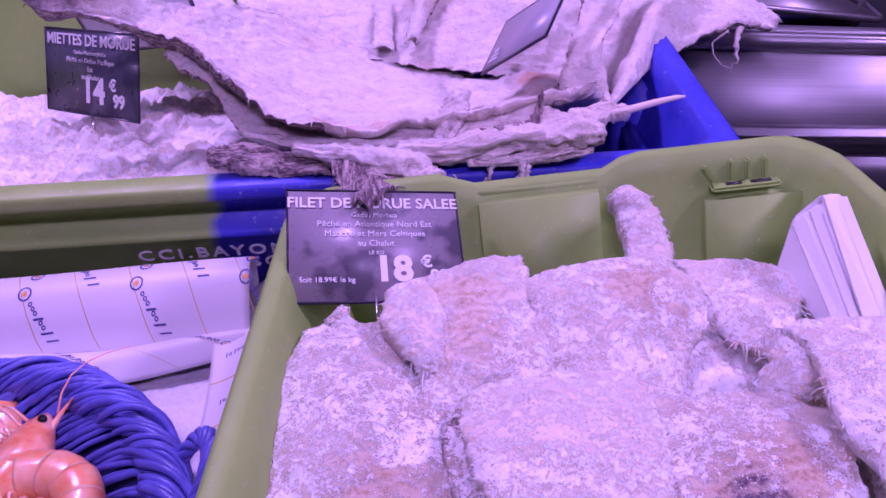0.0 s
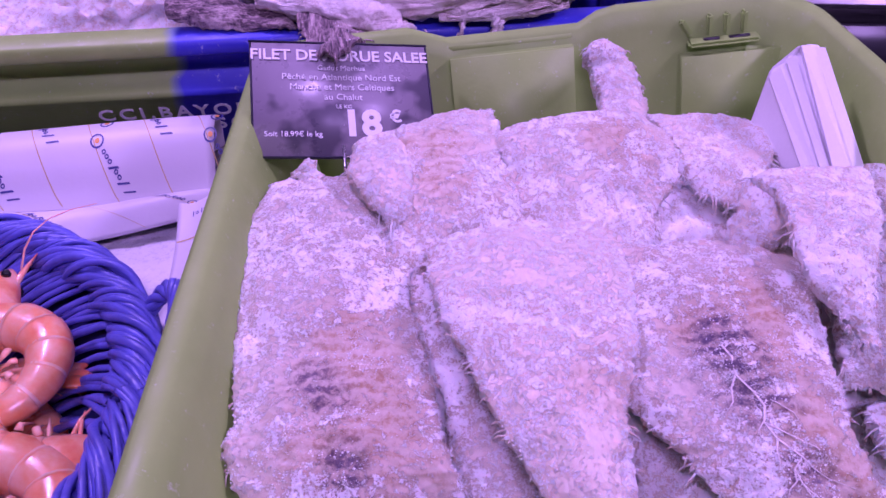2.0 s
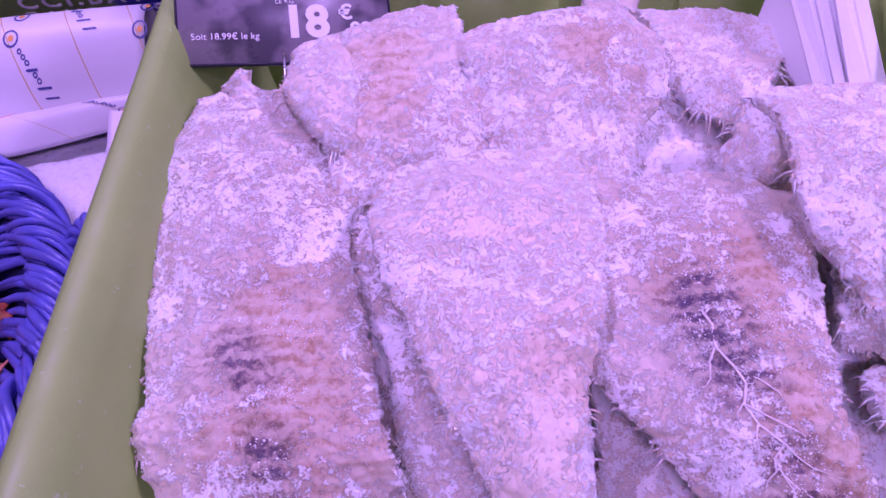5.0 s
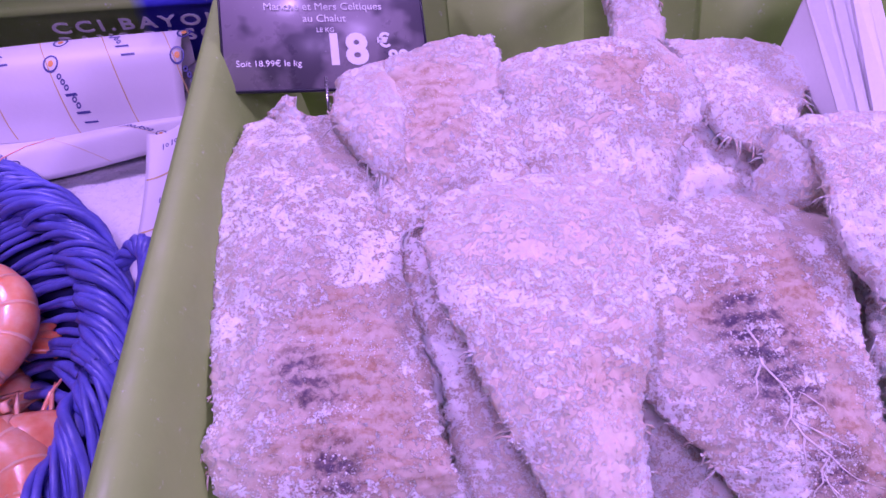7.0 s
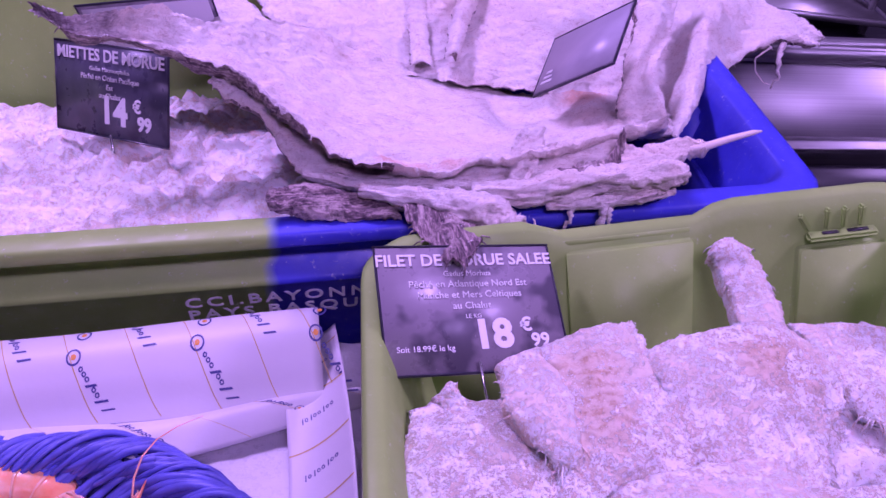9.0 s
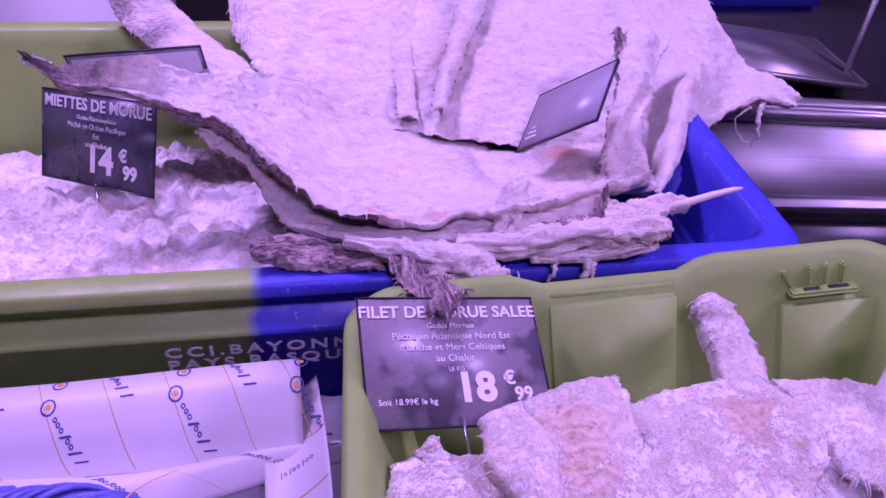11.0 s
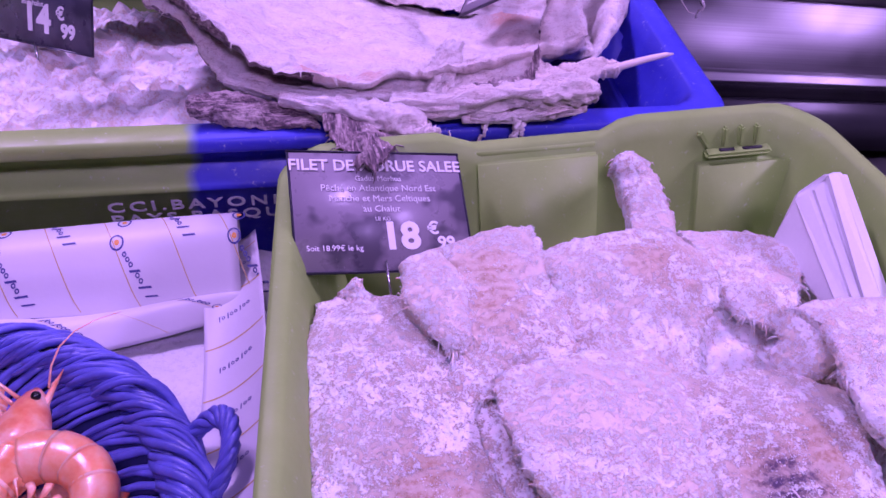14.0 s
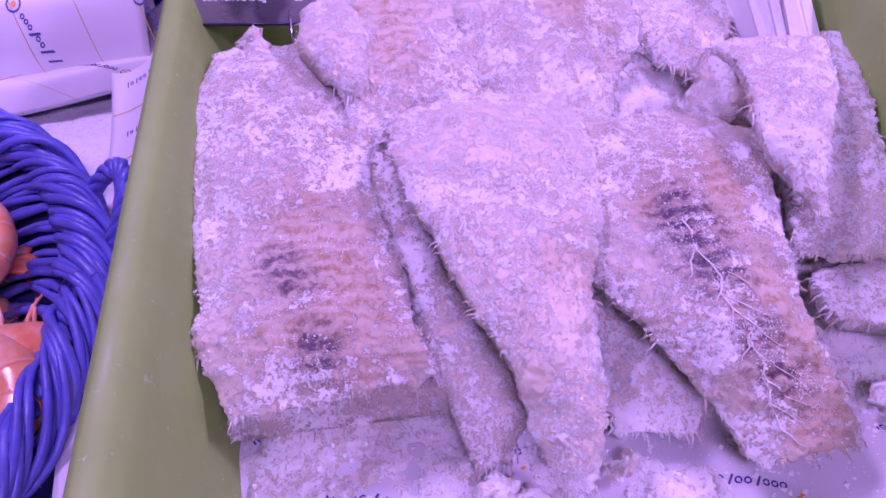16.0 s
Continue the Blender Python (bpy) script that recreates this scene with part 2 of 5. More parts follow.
foam_white = plain("foam_white", (0.88, 0.88, 0.89), 0.7, vary=0.04, scale=400, relief=0.3)
dark_metal = plain("dark_enamel", (0.035, 0.035, 0.04), 0.35, vary=0.3, scale=20)
shop_dark = plain("shop_shadow", (0.16, 0.16, 0.17), 0.8, vary=0.2, scale=4)
shop_floor = plain("shop_tiles", (0.25, 0.24, 0.23), 0.5, vary=0.2, scale=3)
pin_metal = plain("pin_metal", (0.65, 0.65, 0.66), 0.25, 1.0, relief=0)

# ---- mesh helpers ----


def smooth(me):
    me.polygons.foreach_set("use_smooth", [True] * len(me.polygons))


def part(name, bm, material, parent=None, label="", flat=False):
    me = bpy.data.meshes.new(name)
    if isinstance(bm, tuple):
        me.from_pydata(*bm)
        if not flat:
            smooth(me)
    else:
        bmesh.ops.recalc_face_normals(bm, faces=bm.faces)
        bm.to_mesh(me)
        bm.free()
        if not flat:
            smooth(me)
    me.materials.append(material)
    ob = new(name, me)
    if parent:
        ob.parent = parent
    if label:
        ob["label"] = label
    return ob


def empty(name, m=Matrix()):
    ob = new(name)
    ob.empty_display_size = 0.02
    ob.matrix_world = m
    return ob


def catmull(pts, s):
    """A smooth run through pts (arrays) at s from 0 to 1."""
    n = len(pts) - 1
    f = min(max(s, 0.0), 1.0) * n
    i = min(int(f), n - 1)
    t = f - i
    p1, p2 = pts[i], pts[i + 1]
    p0 = pts[i - 1] if i > 0 else 2 * p1 - p2
    p3 = pts[i + 2] if i + 2 <= n else 2 * p2 - p1
    return 0.5 * (2 * p1 + (p2 - p0) * t + (2 * p0 - 5 * p1 + 4 * p2 - p3) * t * t + (3 * p1 - p0 - 3 * p2 + p3) * t ** 3)


def n3(x, y, z, f):
    return noise.noise((x * f, y * f, z * f))


def slab(rows, thick, nu, nv, crown=0.003, ragged=0.0025, lumps=0.0012, grain=0.0004, fold=0.0, blunt=6, seed=0.0, drop=0.35, wrinkle=0.0, big=0.0):
    """A closed, round-edged slab along rows of (left point, right point): its upper face runs through them, with a crown,
    ragged outline, lumps and grain; fold adds ripples across."""
    rows = np.array(rows, float)
    verts, faces = [], []
    us = [0.5 - 0.5 * math.cos(math.pi * i / nu) * (0.6 + 0.4 * abs(math.cos(math.pi * i / nu))) for i in range(nu + 1)]
    vs = [j / nv for j in range(nv + 1)]
    top, bot = [], []
    for j, vv in enumerate(vs):
        r = catmull(rows, vv)
        L, R = Vector(r[:3]), Vector(r[3:])
        ra, rb = catmull(rows, vv - 0.03), catmull(rows, vv + 0.03)
        along = (Vector(rb[:3]) + Vector(rb[3:]) - Vector(ra[:3]) - Vector(ra[3:])).normalized()
        across = (R - L).normalized()
        up = across.cross(along)
        if up.z < 0:
            up = -up
        width = (R - L).length
        jl = ragged * (0.7 * n3(L.x + seed, L.y, L.z, 33) + 0.5 * n3(L.x, L.y + seed, L.z, 170) + 0.45 * n3(L.x, L.y + seed, L.z, 480)) + big * n3(L.x, L.y, L.z + seed, 24)
        jr = ragged * (0.7 * n3(R.x + seed, R.y, R.z, 33) + 0.5 * n3(R.x, R.y + seed, R.z, 170) + 0.45 * n3(R.x, R.y + seed, R.z, 480)) + big * n3(R.x, R.y, R.z + seed, 24)
        L, R = L + across * jl, R + across * jr
        t = 2 * vv - 1
        ev = max(0.0, 1 - abs(t) ** (blunt * 4)) ** 0.5
        for u in us:
            s = 2 * u - 1
            e = ev * max(0.0, 1 - abs(s) ** blunt) ** 0.5
            p = L.lerp(R, u)
            if abs(t) == 1:
                p = p + along * t * ragged * (n3(p.x, p.y + seed, p.z, 70) + n3(p.x + seed, p.y, p.z, 200))
            q = (p.x + seed, p.y + seed * 0.7, p.z)
            d = crown * (1 - s * s) + lumps * (n3(*q, 45) + 0.6 * n3(*q, 110)) + grain * (n3(*q, 330) + 0.8 * n3(*q, 620))
            if wrinkle:
                k = noise.noise((u * width * 150 + 2 * n3(*q, 30), vv * 9 + seed, seed))
                k2 = noise.noise((u * width * 60 + 3 * n3(*q, 18), vv * 22, seed + 9))
                d += wrinkle * (0.6 - 1.6 * abs(k) - 1.2 * abs(k2)) * (0.35 + 0.65 * abs(s) ** 2)
            if fold:
                d += fold * math.sin(9 * u + 5 * n3(*q, 14)) * (0.4 + abs(n3(*q, 20)))
            d -= thick * drop * (1 - e)
            top.append(p + up * d)
            bot.append(p + up * (d - thick * (0.04 + 0.96 * e) + 0.4 * lumps * n3(*q, 80)))
    w = nu + 1
    verts = [tuple(p) for p in top + bot]
    off = len(top)
    for j in range(nv):
        for i in range(nu):
            a = j * w + i
            faces.append((a, a + 1, a + 1 + w, a + w))
            faces.append((off + a, off + a + w, off + a + 1 + w, off + a + 1))
    ring = [i for i in range(w)] + [j * w + nu for j in range(1, nv + 1)] + [nv * w + i for i in range(nu - 1, -1, -1)] + [j * w for j in range(nv - 1, 0, -1)]
    for k in range(len(ring)):
        a, c = ring[k], ring[(k + 1) % len(ring)]
        faces.append((a, off + a, off + c, c))
    return verts, [], faces


def tube(points, radius, sides=8, squash=1.0, ends=True):
    """A round bar along points; radius is a number or one per point."""
    pts = [Vector(p) for p in points]
    n = len(pts)
    rad = radius if isinstance(radius, (list, tuple)) else [radius] * n
    verts, faces = [], []
    ref = Vector((0.13, 0.21, 1)).normalized()
    prev = None
    for i, p in enumerate(pts):
        d = (pts[min(i + 1, n - 1)] - pts[max(i - 1, 0)]).normalized()
        if prev is None:
            a = d.cross(ref if abs(d.dot(ref)) < 0.9 else Vector((1, 0, 0))).normalized()
        else:
            a = (prev - d * prev.dot(d)).normalized()
        prev = a
        b = d.cross(a)
        for k in range(sides):
            c = 2 * math.pi * k / sides
            verts.append(tuple(p + rad[i] * (a * math.cos(c) + b * squash * math.sin(c))))
    for i in range(n - 1):
        for k in range(sides):
            k2 = (k + 1) % sides
            faces.append((i * sides + k, i * sides + k2, (i + 1) * sides + k2, (i + 1) * sides + k))
    if ends:
        faces.append(tuple(range(sides))[::-1])
        faces.append(tuple((n - 1) * sides + k for k in range(sides)))
    return verts, [], faces


def joined(*meshes):
    verts, faces = [], []
    for v, _, f in meshes:
        o = len(verts)
        verts += v
        faces += [tuple(i + o for i in q) for q in f]
    return verts, [], faces


def moved(mesh, m):
    return [tuple(m @ Vector(v)) for v in mesh[0]], [], mesh[2]


def block(sx, sy, sz, bevel=0.002, m=Matrix(), seg=2):
    """A bevelled box resting on z = 0, centred in x and y."""
    bm = bmesh.new()
    bmesh.ops.create_cube(bm, size=1.0, matrix=Matrix.Translation((0, 0, sz / 2)) @ Matrix.Diagonal((sx, sy, sz, 1)))
    if bevel:
        bmesh.ops.bevel(bm, geom=bm.edges[:], offset=bevel, segments=seg, affect="EDGES")
    bmesh.ops.transform(bm, matrix=m, verts=bm.verts)
    bm.verts.index_update()
    out = [tuple(v.co) for v in bm.verts], [], [tuple(v.index for v in f.verts) for f in bm.faces]
    bm.free()
    return out


def field(x0, x1, y0, y1, nx, ny, height):
    """A sheet over a rectangle with the height of a function."""
    verts = [(x0 + (x1 - x0) * i / nx, y0 + (y1 - y0) * j / ny, 0) for j in range(ny + 1) for i in range(nx + 1)]
    verts = [(x, y, height(x, y)) for x, y, _ in verts]
    w = nx + 1
    return verts, [], [(j * w + i, j * w + i + 1, (j + 1) * w + i + 1, (j + 1) * w + i) for j in range(ny) for i in range(nx)]


def letters(name, text, size, material, parent, m, align="CENTER", bold=0.0, spacing=1.0, deep=0.0002):
    """Text in the built-in font, turned into a mesh, lying in the parent's plane by m."""
    cu = bpy.data.curves.new(name, "FONT")
    cu.body, cu.size, cu.align_x, cu.offset, cu.extrude, cu.space_character = text, size, align, bold, deep, spacing
    cu.resolution_u = 3
    tmp = new(name, cu)
    bpy.context.view_layer.update()
    me = bpy.data.meshes.new_from_object(tmp.evaluated_get(bpy.context.evaluated_depsgraph_get()))
    bpy.data.objects.remove(tmp)
    me.materials.clear()
    me.materials.append(material)
    ob = new(name, me)
    if parent:
        ob.parent = parent
    ob.matrix_local = m
    return ob


# ---- the shop round the counter ----


def wall_slab(name, sx, sy, sz, place, material):
    ob = part(name, block(sx, sy, sz, 0), material, flat=True)
    ob.location = place
    return tagged(ob, kind="structure")


wall_slab("floor", 9, 9, 0.1, (0, 1, -0.1), shop_floor)
wall_slab("ceiling", 9, 9, 0.1, (0, 1, 3.2), shop_dark)
wall_slab("wall_north", 9, 0.1, 3.2, (0, 5.5, 0), shop_dark)
wall_slab("wall_south", 9, 0.1, 3.2, (0, -3.5, 0), shop_dark)
wall_slab("wall_west", 0.1, 8.9, 3.2, (-4.5, 1, 0), shop_dark)
wall_slab("wall_east", 0.1, 8.9, 3.2, (4.5, 1, 0), shop_dark)

counter = empty("fish_counter", pose(0.1, 0.42, 0))
tagged(counter, "long stainless steel fish counter holding crushed ice", "counter")
part("counter_body", block(2.4, 1.05, 0.96, 0.004), steel, counter)


def ice_height(x, y):
    z = 1.083 + 0.010 * n3(x, y, 0, 9) + 0.004 * n3(x, y, 1, 28) + 0.0016 * n3(x, y, 2, 90) + 0.0009 * n3(x, y, 3, 260)
    e = ((x + 0.24) / 0.142) ** 2 + ((y - 0.268) / 0.158) ** 2
    if e < 1.1:
        z -= min(1, (1.1 - e) / 0.2) * 0.09
    if x > -0.09 and y < 0.52:
        z -= min(1, (x + 0.09) / 0.02) * 0.09
    if y > 0.52:
        z -= min(1, (y - 0.52) / 0.05) * 0.06
    return z


tagged(part("crushed_ice", field(-0.75, 0.27, -0.08, 0.9, 240, 220, ice_height), ice_mat), "white crushed ice bed spread over the counter", "ice", kind="stuff")


def rounded_loop(w, d, r, seg):
    """A rectangle w by d with rounded corners, centred, as a list of points with even runs along the sides."""
    pts = []
    for cx, cy, a0 in ((w / 2 - r, d / 2 - r, 0), (-w / 2 + r, d / 2 - r, 90), (-w / 2 + r, -d / 2 + r, 180), (w / 2 - r, -d / 2 + r, 270)):
        for k in range(7):
            a = radians(a0 + 15 * k)
            pts.append((cx + r * math.cos(a), cy + r * math.sin(a)))
    out = []
    for i, p in enumerate(pts):
        q = pts[(i + 1) % len(pts)]
        n = max(1, int(math.hypot(q[0] - p[0], q[1] - p[1]) / seg))
        out += [(p[0] + (q[0] - p[0]) * k / n, p[1] + (q[1] - p[1]) * k / n) for k in range(n)]
    return out


def crate_shell(w, d, h, raised=0.0, left=-0.05, right=0.05, deep=0.0):
    """A moulded fish crate: rim with lip, recess and ledge outside, sloping inside. Rim top at z = 0. On the short ends the rim rises by raised
    outside the span from left to right."""
    base = rounded_loop(w, d, 0.026, 0.012)
    # inset from the rim's outer edge, height
    prof = [(0.024 + deep, -h), (0.020 + deep, -h + 0.004), (0.0065, -0.047), (0.002, -0.043), (0.001, -0.040), (0.003, -0.037), (0.015 + deep, -0.034), (0.015 + deep, -0.014), (0.003, -0.0115), (0.0, -0.008), (0.0015, -0.001), (0.004, 0.0),
            (0.010 + deep, 0.0), (0.0125 + deep, -0.002), (0.0175 + deep, -0.012), (0.032 + deep, -0.090), (0.038 + deep, -h + 0.008)]
    verts, faces = [], []
    n = len(base)
    for ins, z in prof:
        kx, ky = (w - 2 * ins) / w, (d - 2 * ins) / d
        for x, y in base:
            up = 0.0
            if abs(y) > 0.45 * d:
                out = max(left - x, x - right)
                up = raised * min(1, max(0, out / 0.012)) * min(1, max(0, (w / 2 - abs(x)) / 0.03))
            verts.append((x * kx, y * ky, z + (up if z > -0.02 else 0)))
    for j in range(len(prof) - 1):
        for i in range(n):
            i2 = (i + 1) % n
            faces.append((j * n + i, j * n + i2, (j + 1) * n + i2, (j + 1) * n + i))
    faces.append(tuple(range(n))[::-1])
    faces.append(tuple((len(prof) - 1) * n + i for i in range(n)))
    return verts, [], faces


# front crate of salted fillets
FC = pose(0.0955, 0.176, 1.1865, 0, -5.4, -4.6)
front = empty("fish_crate", FC)
tagged(front, "lime green plastic fish crate full of salted cod fillets", "crate", "fish crates")
part("body", crate_shell(0.352, 0.605, 0.135, 0.009, -0.060, 0.033), green_plastic, front)
part("middle_panel", block(0.090, 0.016, 0.120, 0.0070, pose(-0.014, 0.2670, -0.1205, -11), 5), green_plastic, front)
for sx in (-1, 1):
    part("corner_box", block(0.080, 0.016, 0.109, 0.0072, pose(sx * 0.123, 0.2655, -0.122, -10), 5), green_plastic, front)
    for k in range(4):
        part("rib", block(0.0036, 0.012, 0.013, 0.0012, pose(sx * (0.097 + 0.0105 * k), 0.2875, -0.0115, -6, -32 if k == 0 else 0)), green_plastic, front, flat=True)
    part("slot_frame", block(0.044, 0.0085, 0.0035, 0.0015, pose(sx * 0.116, 0.2812, -0.0158, 14)), green_plastic, front, flat=True)
    for dx in (-0.0075, 0.0095):
        # No hole is cut: flat dark blocks paint the shade inside the slots.
        part("slot_shade", block(0.010 if dx < 0 else 0.013, 0.0026, 0.001, 0.0004, pose(sx * 0.116 + dx, 0.2807, -0.01255, 14)), dark_metal, front, "dark block for the shade in a drain slot")

# back crate
BC = pose(-0.085, 0.505, 1.175, 11, 0, 0)
back = empty("fish_crate", BC)
tagged(back, "fish crate moulded half green, half blue, holding dried cod", "crate", "fish crates")
bc_mat = two_tone("two_tone_plastic", -0.010)
bshell = moved(crate_shell(0.71, 0.40, 0.150, deep=0.009), pose(0, 0.20, 0))
part("body", bshell, bc_mat, back)
for k, (text, zz) in enumerate((("CCI.BAYONNE", -0.0655), ("PAYS.BASQUE", -0.0800))):
    letters("moulded_letters", text, 0.0158, mould_white, back, pose(-0.083, 0.0062 + 0.227 * (-0.047 - zz), zz, 102.8, 0, 0), "LEFT", 0.0003, 1.34)
part("corner_box", block(0.034, 0.105, 0.105, 0.006, pose(0.325, 0.195, -0.130), 3), blue_plastic, back, "blue moulded corner box")
part("end_ledge", block(0.012, 0.10, 0.095, 0.004, pose(0.322, 0.085, -0.14, 0, -9), 3), blue_plastic, back, "blue end panel")
stand = part("crate_stand", block(0.54, 0.30, 0.09, 0.004), steel)
stand.matrix_world = pose(-0.035, 0.72, 0.955, 0)
tagged(stand, "low steel riser under the dried cod crate", "stand")

# ---- salted fillets ----
SALT = flesh("salt_bed", 0.15, 1.4)
FLAKE = flesh("flaked_cod", 0.35, 1.25, (), (), 0.8, 1.05)


def bed_height(x, y):
    z = 1.112 + 0.045 * min(1, max(0, (y - 0.165) / 0.10)) + 0.010 * min(1, max(0, (y - 0.26) / 0.07)) + 0.006 * n3(x, y, 5, 22) + 0.003 * n3(x, y, 6, 70) + 0.0016 * n3(x, y, 7, 200) + 0.0008 * n3(x, y, 8, 420)
    hollow = max(min(1, max(0, (y - 0.350) / 0.02)) * min(1, max(0, (0.16 - x) / 0.02)), min(1, max(0, (y - 0.372) / 0.02)))
    wall = min(1, max(0, (-0.030 - x) / 0.012)) * min(1, max(0, (y - 0.175) / 0.02))
    return z - 0.02 - 0.055 * max(hollow, wall) + 0.03 * (x - 0.1) * min(1, max(0, (y - 0.17) / 0.16))


salt_bed = part("salt_bed", field(-0.049, 0.262, -0.06, 0.432, 230, 300, bed_height), SALT)
tagged(salt_bed, "bed of coarse white salt and fish crumbs in the crate", "salt", kind="stuff")

